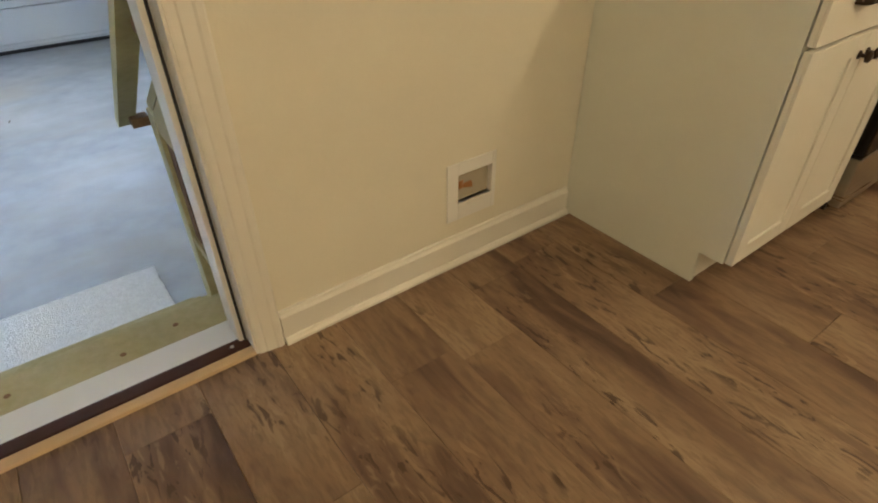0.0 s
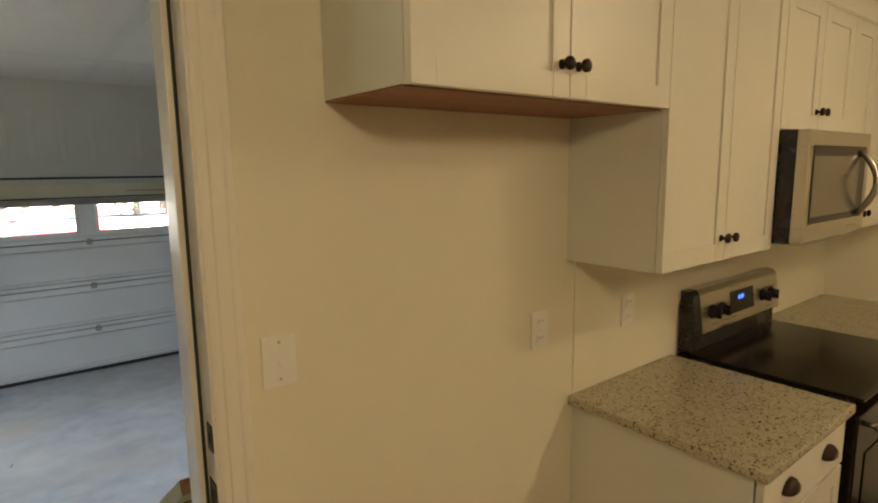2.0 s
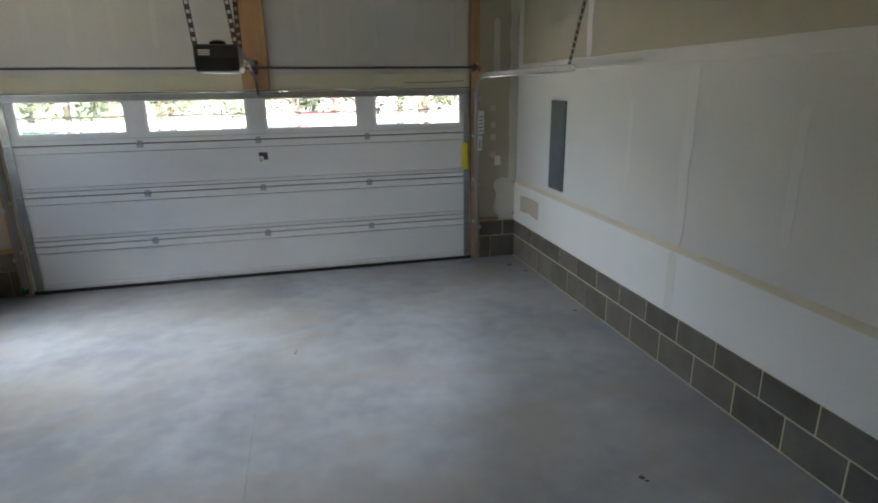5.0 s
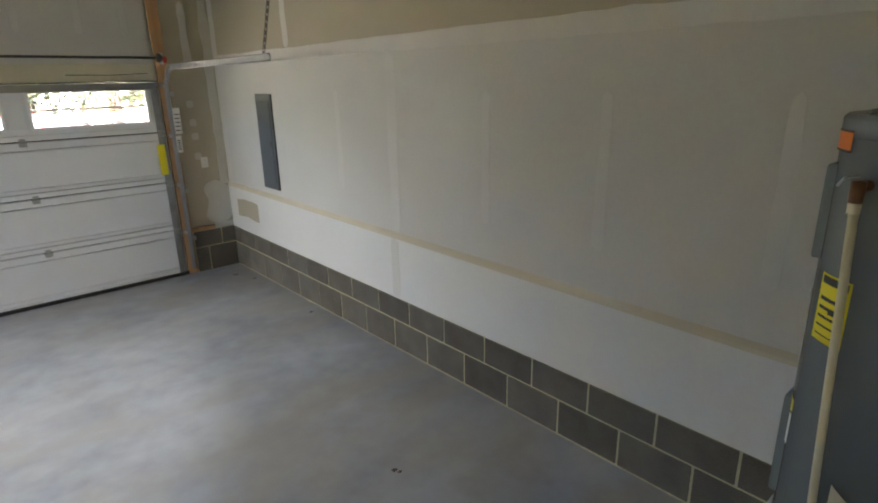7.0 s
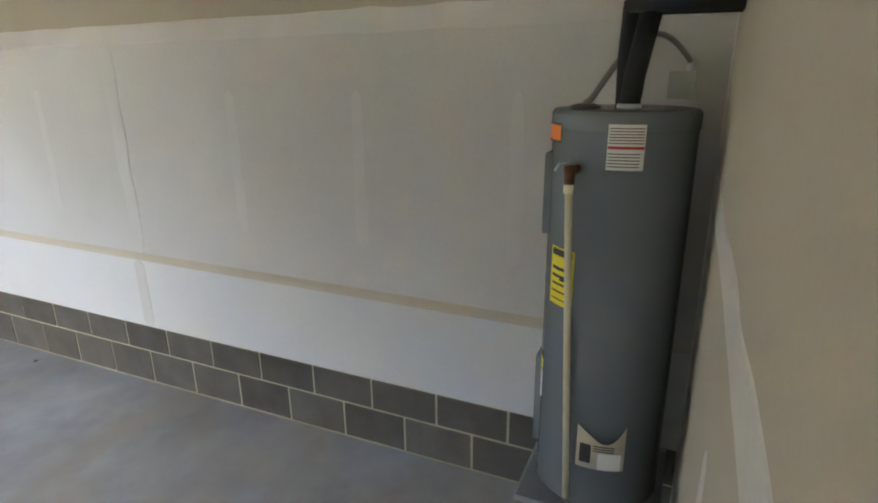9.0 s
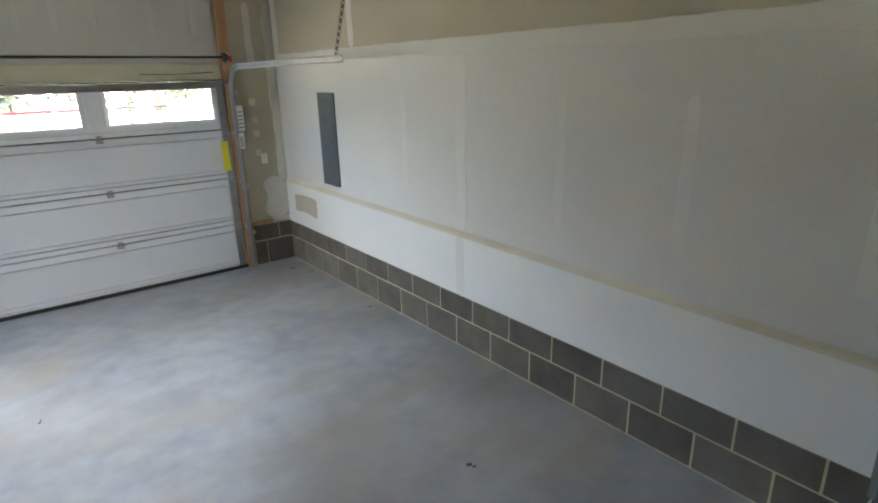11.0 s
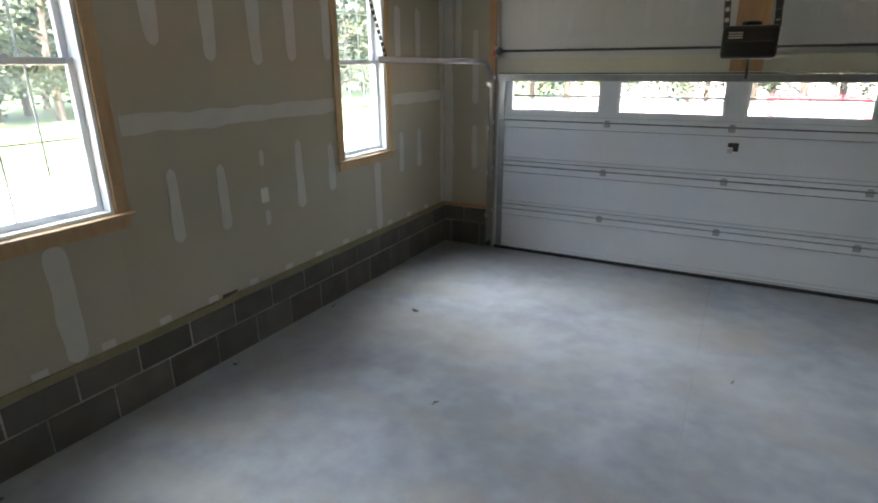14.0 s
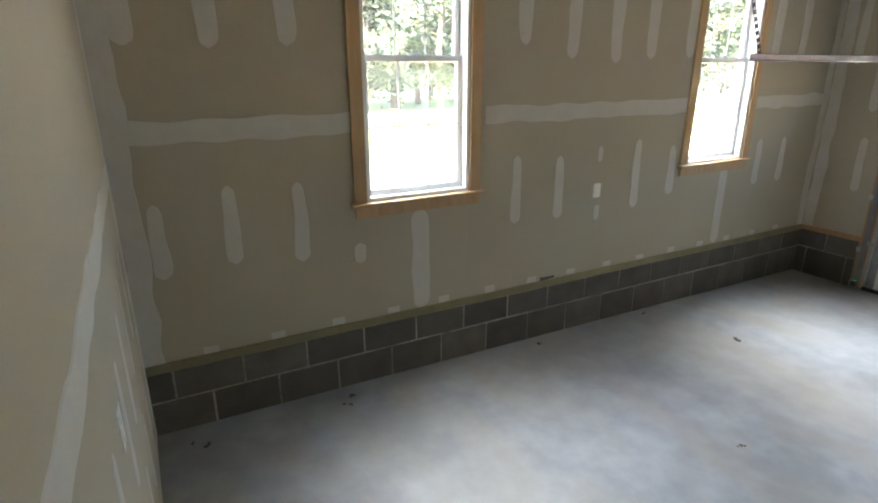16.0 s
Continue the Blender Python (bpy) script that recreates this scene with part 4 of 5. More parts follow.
lab = on_tank(189, 1.772, 1.914, 13, .006, "label", PAPER, wh, "white printed warning label")
on_tank(189, 1.838, 1.847, 12.6, .0068, "red_band", REDINK, lab)
for q in range(6):
    on_tank(189, 1.855 + q * .009, 1.858 + q * .009, 12, .0066, "print_line", INK, lab)
for q in range(5):
    on_tank(188, 1.782 + q * .010, 1.785 + q * .010, 11, .0066, "print_line", INK, lab)
lab = on_tank(121, 1.848, 1.904, 12, .006, "label", ORANGE, wh, "small orange label")
on_tank(121, 1.901, 1.907, 12.5, .0068, "border", INK, lab)
on_tank(121, 1.844, 1.850, 12.5, .0068, "border", INK, lab)
lab = on_tank(142, 1.265, 1.48, 14, .0025, "label", YELLOW, wh, "yellow energy label")
on_tank(142, 1.45, 1.474, 12, .0032, "ink", INK, lab)
on_tank(145, 1.36, 1.375, 4, .0032, "ink", INK, lab)
for q in range(5):
    on_tank(140, 1.285 + q * .028, 1.289 + q * .03, 9, .0032, "print_line", INK, lab)
lab = on_tank(112, .83, .945, 7, .0025, "label", PAPER, wh, "white rating label")
on_tank(112, .955, 1.0, 7, .0025, "label", YELLOW, wh)
for q in range(3):
    on_tank(99, 1.12 + q * .10, 1.19 + q * .10, 5, .0025, "label", PAPER, wh)
# element covers on the garage side
for z0, z1 in ((.61, 1.0), (1.50, 1.80)):
    bm = bmesh.new()
    bx(bm, HX - .10, HX + .03, HY + HR - .045, HY + HR + .008, z0, z1, .012)
    part("access_cover", bm, TANK, wh)
# manual in a plastic sleeve
bm = bmesh.new()
rows = []
for k in range(13):
    f = k / 12
    a = radians(170 + 40 * f)
    top = .785 + .05 * (2 * f - 1) ** 2 + .012 * math.sin(7 * f)
    out = .010 + .016 * math.sin(math.pi * f)
    rows.append([bm.verts.new((HX + (HR + d) * math.cos(a), HY + (HR + d) * math.sin(a), z)) for d, z in ((.004, .655), (.009, .655), (out, top), (out - .0025, top), (.004, .70))])
for A, B in zip(rows, rows[1:]):
    for k in range(5):
        bm.faces.new((A[k], A[(k + 1) % 5], B[(k + 1) % 5], B[k]))
bm.faces.new(rows[0])
bm.faces.new(rows[-1][::-1])
bmesh.ops.recalc_face_normals(bm, faces=bm.faces)
lab = part("manual_sleeve", bm, mat("sleeve_paper", (.62, .57, .43), .5, (.52, .47, .34), 12, 60, .7, .1), wh, "folded manual in a clear open sleeve")
on_tank(197, .665, .735, 9, .0225, "label", PAPER, lab)
on_tank(178, .685, .765, 4.5, .0195, "ink", INK, lab)
for q in range(3):
    on_tank(192, .745 + q * .010, .749 + q * .010, 8, .0265, "print_line", INK, lab)
# relief valve and pipe
va = radians(152)
vx, vy = HX + HR * math.cos(va), HY + HR * math.sin(va)
bm = bmesh.new()
tube(bm, [(vx + .03, vy - .014, 1.765), (vx - .035, vy + .016, 1.765)], .016, 14)
tube(bm, [(vx - .035, vy + .016, 1.78), (vx - .035, vy + .016, 1.72)], .019, 14)
part("relief_valve", bm, mat("dull_brass", (.22, .11, .06), .45, (.15, .07, .04), 20, 80, .6, .1, metal=.7), wh, "brass relief valve", smooth=True)
bm = tube(bmesh.new(), [(vx - .035, vy + .016, 1.795), (vx - .06, vy + .045, 1.79), (vx - .055, vy + .06, 1.765)], .004, 8)
part("valve_lever", bm, GALV, wh)
part("drain_pipe", tube(bmesh.new(), [(vx - .035, vy + .016, 1.725), (vx - .045, vy - .045, HZ + .05)], .0125, 16), CPVC, wh, "cream plastic relief pipe", smooth=True)
part("pipe_cap", tube(bmesh.new(), [(vx - .035, vy + .016, 1.765), (vx - .035, vy + .016, 1.69)], .0165, 16), CPVC, wh)
part("element_pad", lathe(bmesh.new(), HX - .09, HY + .12, [(.05, ZT + .002), (.05, ZT + .012), (.03, ZT + .018)], 20), DARKSTEEL, wh)
# insulated pipes
pip = thing("insulated_pipes", HX, HY, ZT, "black foam-insulated water pipes rising from the heater", "pipes")
part("riser", tube(bmesh.new(), [(HX - .05, HY + .0, ZT + .006), (HX - .05, HY + .005, 2.11), (HX - .04, HY + .0, 2.285)], .029, 18), FOAM, pip, smooth=True)
part("riser", tube(bmesh.new(), [(HX - .09, HY - .02, ZT + .006), (HX - .09, HY - .03, 2.06), (HX - .09, HY - .07, 2.285)], .034, 18), FOAM, pip, smooth=True)
part("run", tube(bmesh.new(), [(HX - .03, HY + .02, 2.285), (HX - .03, HY - .319, 2.28)], .044, 18), FOAM, pip, smooth=True)
part("run", tube(bmesh.new(), [(HX - .11, HY - .0, 2.288), (HX - .11, HY - .319, 2.283)], .046, 18), FOAM, pip, smooth=True)
part("flange", lathe(bmesh.new(), HX - .09, HY - .02, [(.04, ZT + .004), (.04, ZT + .016), (.034, ZT + .02)], 20), GALV, pip)
jb = thing("junction_box", XE, .16, 1.97, "grey metal junction box on the wall by the heater", "junction box")
part("cover", box(XE - .05, XE - .002, .11, .208, 1.97, 2.07, .004), mat("box_grey", (.40, .41, .37), .5, (.34, .35, .31), 8, 60, .5, .04), jb)
part("connector", tube(bmesh.new(), [(XE - .028, .135, 2.071), (XE - .028, .135, 2.115)], .015, 12), GALV, jb)
line = []
for k in range(17):
    f = k / 16
    a = Vector((XE - .028, .135, 2.10)).lerp(Vector((HX - .06, HY + .13, ZT + .015)), f)
    line.append(a + Vector((-.03 * math.sin(math.pi * f), 0, .17 * math.sin(math.pi * min(1, f * 1.05)) * (1 - .25 * f))))
part("flexible_conduit", tube(bmesh.new(), line, .0105, 12), mat("conduit_grey", (.30, .29, .26), .4, (.22, .21, .19), 60, 200, .7, .3, metal=.6), jb, "flexible armoured conduit", smooth=True)

# ---------------------------------------------------------------- steps, rail and mat at the doorway
st = thing("garage_steps", .52, .5, 0, "pressure-treated lumber steps down from the kitchen door", "steps")
for i in range(4):
    z, y1 = .69 - i * .165, .228 + i * .23
    y0 = y1 - (.168 if i == 0 else .248)
    part("tread", box(.035, 1.0, y0, y1, z - .038, z, .006), TREATED, st)
    part("riser", box(.055, .98, y0 + .004, y0 + .022, max(slab_z(y0) + .004, z - .165), z - .0385), TREATED, st)
for x in (.045, .955):
    bm = bmesh.new()
    extrude_profile(bm, [(.03, .65), (.19, .65), (.93, .12), (.93, .024), (.78, .024), (.03, .45)], lambda y, z: (x, y, z), lambda y, z: (x + .036, y, z))
    part("stringer", bm, TREATED, st)
for kx, ky in ((.695, .125), (.425, .15), (.845, .16)):
    part("knot", lathe(bmesh.new(), kx, ky, [(.009, .6895), (.008, .6906)], 12), ENDGRAIN, st)
# balusters are browner and darker than the treated lumber
BALUSTER = mat("dark_brown_wood", (.20, .115, .055), .75, (.12, .065, .03), 5, 40, .8, .2, stretch=(5, 5, .6))
gr = thing("stair_guard", 1.05, .3, 0, "pressure-treated lumber guard and handrail beside the steps", "stair railing")
GXA, GXB, GP = 1.018, 1.056, .545
part("post", box(GXA, GXB, GP, GP + .088, slab_z(.4) + .003, 1.16, .003), TREATED, gr)
part("post", box(GXA, GXB, .012, .09, .03, 1.45, .003), TREATED, gr)
bm = bmesh.new()
extrude_profile(bm, [(.0905, 1.10), (GP - .0005, 1.10), (GP - .0005, 1.17), (.0905, 1.445)], lambda y, z: (GXA + .003, y, z), lambda y, z: (GXB - .003, y, z))
part("guard_board", bm, TREATED, gr)
part("bottom_rail", box(GXA + .003, GXB - .003, .0905, GP - .0005, .68, .718, .002), TREATED, gr)
for y in (.14, .235, .33, .425, .505):
    part("baluster", box(GXA + .012, GXB + .008, y - .03, y + .03, .7185, 1.0995), BALUSTER, gr)
top_line = ((1.058, .015, 1.525), (1.058, GP + .095, 1.155))
part("top_rail", plank_between(bmesh.new(), *top_line, .06, .038), TREATED, gr)
RA, RB = Vector((1.0, .17, 1.61)), Vector((1.0, 1.11, .961))
part("handrail", plank_between(bmesh.new(), RA, RB, .060, .040), TREATED, gr)
ru = (RB - RA).normalized()
for p in (RA - ru * .003, RB + ru * .0005):
    part("end_grain", plank_between(bmesh.new(), p, p + ru * .0025, .0595, .0395), ENDGRAIN, gr)
for f in (.14, .88):
    p = RA.lerp(RB, f)
    part("spacer_block", box(1.004, 1.066, p.y - .03, p.y + .03, p.z - .065, p.z - .03, .002), ENDGRAIN, gr)
rug = thing("door_mat", .45, 1.24, slab_z(1.24), "off-white woven cotton mat on the concrete at the steps", "mat")
bm = bmesh.new()
NX, NY = 92, 60
MZ = slab_z(.95)
grid = [[bm.verts.new((-.03 + .965 * i / NX + .004 * noise.noise((i * .3, j * .3, 3)), .945 + .578 * j / NY + .004 * noise.noise((i * .3, j * .3, 8)), MZ + .006 + .009 * (.5 + .5 * noise.noise((i * .9, j * .9, 1))) * (1 if 0 < i < NX and 0 < j < NY else .1))) for j in range(NY + 1)] for i in range(NX + 1)]
for i in range(NX):
    for j in range(NY):
        bm.faces.new((grid[i][j], grid[i + 1][j], grid[i + 1][j + 1], grid[i][j + 1]))
part("pile", bm, RUG, rug, smooth=True)
part("binding", box(-.028, .935, .95, 1.521, slab_z(1.5) + .0005, MZ + .007, .002), mat("mat_edge", (.35, .33, .30), .9, (.25, .24, .22), 20, 90, .7, .3), rug)

# bits of grit and leaves on the slab
bm = bmesh.new()
for k, (x, y) in enumerate(((-2.85, .21), (-2.8, .25), (-2.81, 1.15), (-2.91, 1.23), (-2.93, 2.87), (-2.96, 4.12), (-2.2, 4.38), (-1.29, 3.11), (.5, 4.35), (3.18, 4.57), (3.21, 5.87), (3.1, 6.2), (2.4, 2.2))):
    for q in range(3):
        px, py, s = x + rng.uniform(-.02, .02), y + rng.uniform(-.03, .03), rng.uniform(.006, .016) * (1.5 if k == 6 else 1)
        r = bmesh.ops.create_icosphere(bm, subdivisions=1, radius=s)
        for v in r["verts"]:
            v.co = (px + v.co.x * (1 + .6 * (q % 2)), py + v.co.y, slab_z(py) + .004 + v.co.z * .3)
solid("floor_debris", bm, BARK, "scattered dark grit and leaf bits on the slab", "debris", "stuff")
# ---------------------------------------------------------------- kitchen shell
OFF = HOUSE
KD_L, KD_R, KD_T = -.03, .885, 2.912
KC = KZ + 2.44
KXW, KXE, KYS, KY = -1.6, 4.34, -4.6, -.14
solid("kitchen_subfloor", box(KXW - .1, KXE + .1, KYS - .1, -.128, KZ - .10, KZ - .006), STUD, "wooden subfloor under the kitchen planks", "subfloor", "structure")
solid("kitchen_ceiling", box(KXW - .1, KXE + .1, KYS - .1, -.1255, KC, KC + .1), CEIL, "plain painted kitchen ceiling", "ceiling", "structure")
for nm, q in (("kitchen_wall_west", (KXW - .1, KXW, KYS - .1, -.126)), ("kitchen_wall_east", (KXE, KXE + .1, KYS - .1, -.126)), ("kitchen_wall_south", (KXW, KXE, KYS - .1, KYS))):
    solid(nm, box(*q, KZ - .1, KC - .001), KWALL, "plain cream painted kitchen wall", "wall", "structure")
bm = bmesh.new()
bx(bm, KXW, KD_L - .03, KY, -.1255, KZ - .1, KC - .001)
bx(bm, KD_R + .03, 1.55, KY, -.1255, KZ - .1, KC - .001)
bx(bm, 1.55, 1.69, KY, -.1255, KZ - .1, 1.062)
bx(bm, 1.55, 1.69, KY, -.1255, 1.158, KC - .001)
bx(bm, 1.69, KXE, KY, -.1255, KZ - .1, KC - .001)
bx(bm, KD_L - .03, KD_R + .03, KY, -.1255, KD_T + .03, KC - .001)
solid("kitchen_wall_north", bm, KWALL, "cream painted kitchen wall beside the garage doorway", "wall", "structure")
for lx, ly, power in DOWNLIGHTS:
    f = thing("recessed_light", lx, ly, KC - .02, "white round recessed ceiling light", "ceiling light", "kitchen downlights")
    bm = lathe(bmesh.new(), lx, ly, [(.085, KC - .001), (.095, KC - .012), (.09, KC - .016), (.075, KC - .008)], 32)
    part("trim_ring", bm, WHITE, f)
    part("lens", lathe(bmesh.new(), lx, ly, [(.07, KC - .0105), (.07, KC - .009)], 32), emitter("downlight_lens", (1, .75, .45), 4), f)

# door frame and casing
df = thing("door_frame", .43, -.07, KZ - .04, "white painted doorway frame with stops and dark weatherstrip", "door frame", kind="structure")
for x0, x1, xs0, xs1, xw in ((KD_R, KD_R + .0295, KD_R - .022, KD_R - .0002, KD_R - .010), (KD_L - .0295, KD_L, KD_L + .0002, KD_L + .022, KD_L + .010)):
    part("jamb", box(x0, x1, -.145, .002, KZ - .04, KD_T, .002), TRIM, df)
    part("stop", box(xs0, xs1, -.086, .001, KZ - .0, KD_T - .02, .003), TRIM, df)
    part("weatherstrip", box(min(xw, xw + .006), max(xw, xw + .006), -.0925, -.0865, KZ + .004, KD_T - .03), RUBBER, df, "dark weatherstrip")
part("head", box(KD_L - .0295, KD_R + .0295, -.145, .002, KD_T + .0005, KD_T + .0295, .002), TRIM, df)


def casing(x0, x1, flip):
    prof = [(0, 0), (0, .010), (.008, .013), (.020, .013), (.024, .016), (.050, .017), (.056, .020), (.068, .020), (.074, .015), (.077, 0)]
    w = x1 - x0
    pts = [((x1 - u * w / .077) if flip else (x0 + u * w / .077), KY - .0005 - d) for u, d in prof]
    return extrude_profile(bmesh.new(), pts, lambda x, y: (x, y, KZ + .002), lambda x, y: (x, y, KD_T + .07))


part("casing", casing(KD_R + .006, KD_R + .078, False), TRIM, df, "moulded white casing")
part("casing", casing(KD_L - .078, KD_L - .006, True), TRIM, df, "moulded white casing")
part("casing", box(KD_L - .006, KD_R + .006, KY - .018, KY - .0005, KD_T + .005, KD_T + .07, .003), TRIM, df)
for z0, z1, w in ((1.945, 2.005, .022), (1.795, 1.875, .034)):
    pl = part("strike_plate", box(KD_R - .0025, KD_R - .0001, -.140, -.140 + w + .012, z0, z1, .001), BRONZE, df, "dark bronze strike plate")
    part("strike_hole", box(KD_R - .0032, KD_R - .0026, -.132, -.132 + w * .6, z0 + .018, z1 - .018), RUBBER, pl)
th = thing("door_threshold", .43, -.08, KZ - .02, "dark bronze door threshold with a light wood strip", "threshold")
part("sill", box(KD_L + .0005, KD_R - .0005, -.1155, -.070, KZ - .03, KZ + .012, .006), SILL, th)
bm = extrude_profile(bmesh.new(), [(-.1475, KZ + .001), (-.144, KZ + .008), (-.124, KZ + .011), (-.1165, KZ + .010), (-.1165, KZ + .0005), (-.1475, KZ + .0005)], lambda y, z: (KD_L - .02, y, z), lambda y, z: (KD_R - .001, y, z))
part("wood_strip", bm, OAKSTRIP, th, "light wood transition strip")
part("sill_pan", box(KD_L + .0005, KD_R - .0005, -.0695, .058, KZ - .055, KZ - .022, .004), VINYL, th, "white sill pan")
part("screw", lathe(bmesh.new(), .84, -.092, [(.006, KZ + .0118), (.004, KZ + .0138)], 10), GALV, th)

# baseboard with shoe
bm = bmesh.new()
bb = [(KY - .0005, KZ + .001), (KY - .028, KZ + .001), (KY - .028, KZ + .010), (KY - .020, KZ + .019), (KY - .0145, KZ + .020), (KY - .0145, KZ + .086), (KY - .009, KZ + .095), (KY - .007, KZ + .102), (KY - .0005, KZ + .104)]
extrude_profile(bm, bb, lambda y, z: (KD_R + .0785, y, z), lambda y, z: (2.047, y, z))
solid("baseboard", bm, TRIM, "white painted baseboard with shoe moulding", "baseboard", "structure")
bm = bmesh.new()
extrude_profile(bm, bb, lambda y, z: (KXW, y, z), lambda y, z: (KD_L - .0785, y, z))
solid("baseboard_west", bm, TRIM, "white painted baseboard with shoe moulding", "baseboard", "structure")

# recessed water box
wb = thing("water_outlet_box", 1.61, KY, 1.01, "white recessed icemaker outlet box with brass valve", "outlet box")
bm = bmesh.new()
for q in ((1.515, 1.555, 1.008, 1.198), (1.685, 1.70, 1.008, 1.198), (1.555, 1.685, 1.158, 1.198), (1.555, 1.685, 1.008, 1.062)):
    bx(bm, q[0], q[1], KY - .006, KY - .0005, q[2], q[3], .0015)
part("flange", bm, PLATE, wb)
bm = bmesh.new()
bx(bm, 1.552, 1.5555, KY - .002, KY + .085, 1.062, 1.158)
bx(bm, 1.6845, 1.688, KY - .002, KY + .085, 1.062, 1.158)
bx(bm, 1.5555, 1.6845, KY - .002, KY + .085, 1.0585, 1.062)
bx(bm, 1.5555, 1.6845, KY - .002, KY + .085, 1.158, 1.1615)
bx(bm, 1.552, 1.688, KY + .085, KY + .088, 1.0585, 1.1615)
part("recess", bm, PLATE, wb)
bm = bmesh.new()
tube(bm, [(1.580, KY + .030, 1.064), (1.580, KY + .030, 1.10)], .014, 12)
tube(bm, [(1.580, KY + .030, 1.10), (1.580, KY + .030, 1.125)], .019, 12)
tube(bm, [(1.575, KY + .030, 1.105), (1.618, KY + .010, 1.105)], .010, 10)
part("valve", bm, BRASS, wb, "brass valve")
part("valve_handle", tube(bmesh.new(), [(1.580, KY + .030, 1.125), (1.580, KY + .030, 1.15)], [.007, .015], 12), GALV, wb)

wall_plate("light_switch", "cream toggle light switch on the kitchen wall", "light switch", (1.034, KY, 2.115), (0, -1, 0), "switch")
wall_plate("wall_outlet", "cream outlet plate on the kitchen wall", "outlet", (1.877, KY, 2.022), (0, -1, 0), "outlet", "kitchen outlets")
wall_plate("wall_outlet", "cream outlet plate on the backsplash", "outlet", (2.34, KY - .008, 2.012), (0, -1, 0), "outlet", "kitchen outlets")


# ---------------------------------------------------------------- kitchen cabinets
def shaker(parent, x0, x1, y, z0, z1, knob=None, pull=(), rail=.056):
    """A framed door or drawer front facing -y, its face at y."""
    d = part("door" if not pull else "drawer_front", box(x0 + .0015, x1 - .0015, y + .007, y + .0195, z0 + .0015, z1 - .0015), CAB, parent)
    bm = bmesh.new()
    if not pull:
        for q in ((x0 + .0015, x0 + rail, z0 + .0015, z1 - .0015), (x1 - rail, x1 - .0015, z0 + .0015, z1 - .0015), (x0 + rail, x1 - rail, z0 + .0015, z0 + rail), (x0 + rail, x1 - rail, z1 - rail, z1 - .0015)):
            bx(bm, q[0], q[1], y, y + .0069, q[2], q[3], .0018)
    else:
        bx(bm, x0 + .0015, x1 - .0015, y, y + .0069, z0 + .0015, z1 - .0015, .0018)
    part("frame", bm, CAB, d)
    if knob:
        kx, kz = knob
        bm = bmesh.new()
        tube(bm, [(kx, y - .0002, kz), (kx, y - .004, kz), (kx, y - .006, kz), (kx, y - .016, kz), (kx, y - .019, kz), (kx, y - .026, kz), (kx, y - .030, kz)], [.011, .010, .005, .005, .0145, .0145, .008], 16)
        part("knob", bm, BRONZE, d, "dark bronze knob", smooth=True)
    for kx, kz in pull:
        bm = bmesh.new()
        n = 14
        rows = []
        for i in range(n + 1):
            a = math.pi * i / n
            rows.append([bm.verts.new((kx - math.cos(a) * .043 * s, y - .0002 - dpt, kz - .014 + math.sin(a) * .036 * s)) for s, dpt in ((1, 0), (.96, .012), (.72, .022), (.3, .026), (.02, .0265))])
        for A, B in zip(rows, rows[1:]):
            for k in range(4):
                bm.faces.new((A[k], A[k + 1], B[k + 1], B[k]))
        bmesh.ops.recalc_face_normals(bm, faces=bm.faces)
        bmesh.ops.solidify(bm, geom=bm.faces, thickness=.002)
        part("cup_pull", bm, BRONZE, d, "dark bronze cup pull", smooth=True)
    return d


CT = 1.765
bc = thing("base_cabinet", 2.36, -.44, KZ, "white painted base cabinet with a drawer and two doors", "cabinet", "base cabinets")
bm = bmesh.new()
extrude_profile(bm, [(KY - .002, KZ + .002), (-.655, KZ + .002), (-.655, KZ + .112), (-.728, KZ + .112), (-.728, CT - .033), (KY - .002, CT - .033)], lambda y, z: (2.052, y, z), lambda y, z: (2.070, y, z))
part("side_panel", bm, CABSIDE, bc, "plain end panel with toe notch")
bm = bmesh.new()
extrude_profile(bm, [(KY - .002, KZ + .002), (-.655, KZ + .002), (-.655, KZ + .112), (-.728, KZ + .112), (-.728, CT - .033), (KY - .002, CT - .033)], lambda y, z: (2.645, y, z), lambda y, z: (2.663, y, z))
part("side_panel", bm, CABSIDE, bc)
part("toe_kick", box(2.0705, 2.6445, -.650, -.635, KZ + .002, KZ + .1115), CAB, bc)
part("carcass", box(2.0705, 2.6445, -.727, KY - .003, KZ + .1125, CT - .034), CAB, bc)
shaker(bc, 2.054, 2.661, -.7522, 1.565, 1.722, pull=((2.215, 1.655), (2.505, 1.655)))
shaker(bc, 2.054, 2.357, -.7522, .965, 1.557, knob=(2.335, 1.502))
shaker(bc, 2.358, 2.661, -.7522, .965, 1.557, knob=(2.382, 1.502))
solid("countertop", box(2.022, 2.676, -.772, KY - .001, CT - .032, CT, .007), GRANITE, "polished speckled beige granite countertop", "countertop", group="granite counters")
bc2 = thing("base_cabinet", 3.9, -.44, KZ, "white painted corner base cabinet beyond the range", "cabinet", "base cabinets")
part("carcass", box(3.484, KXE - .002, -.728, KY - .003, KZ + .11, CT - .034), CAB, bc2)
part("toe_kick", box(3.484, KXE - .002, -.65, -.63, KZ + .002, KZ + .1095), CAB, bc2)
shaker(bc2, 3.488, 3.85, -.7522, 1.565, 1.722, pull=((3.65, 1.655),))
shaker(bc2, 3.488, 3.85, -.7522, .965, 1.557, knob=(3.50, 1.502))
bm = bmesh.new()
bx(bm, 3.484, KXE - .002, -.772, KY - .001, CT - .032, CT, .006)
solid("countertop_corner", bm, GRANITE, "polished speckled beige granite corner countertop", "countertop", group="granite counters")
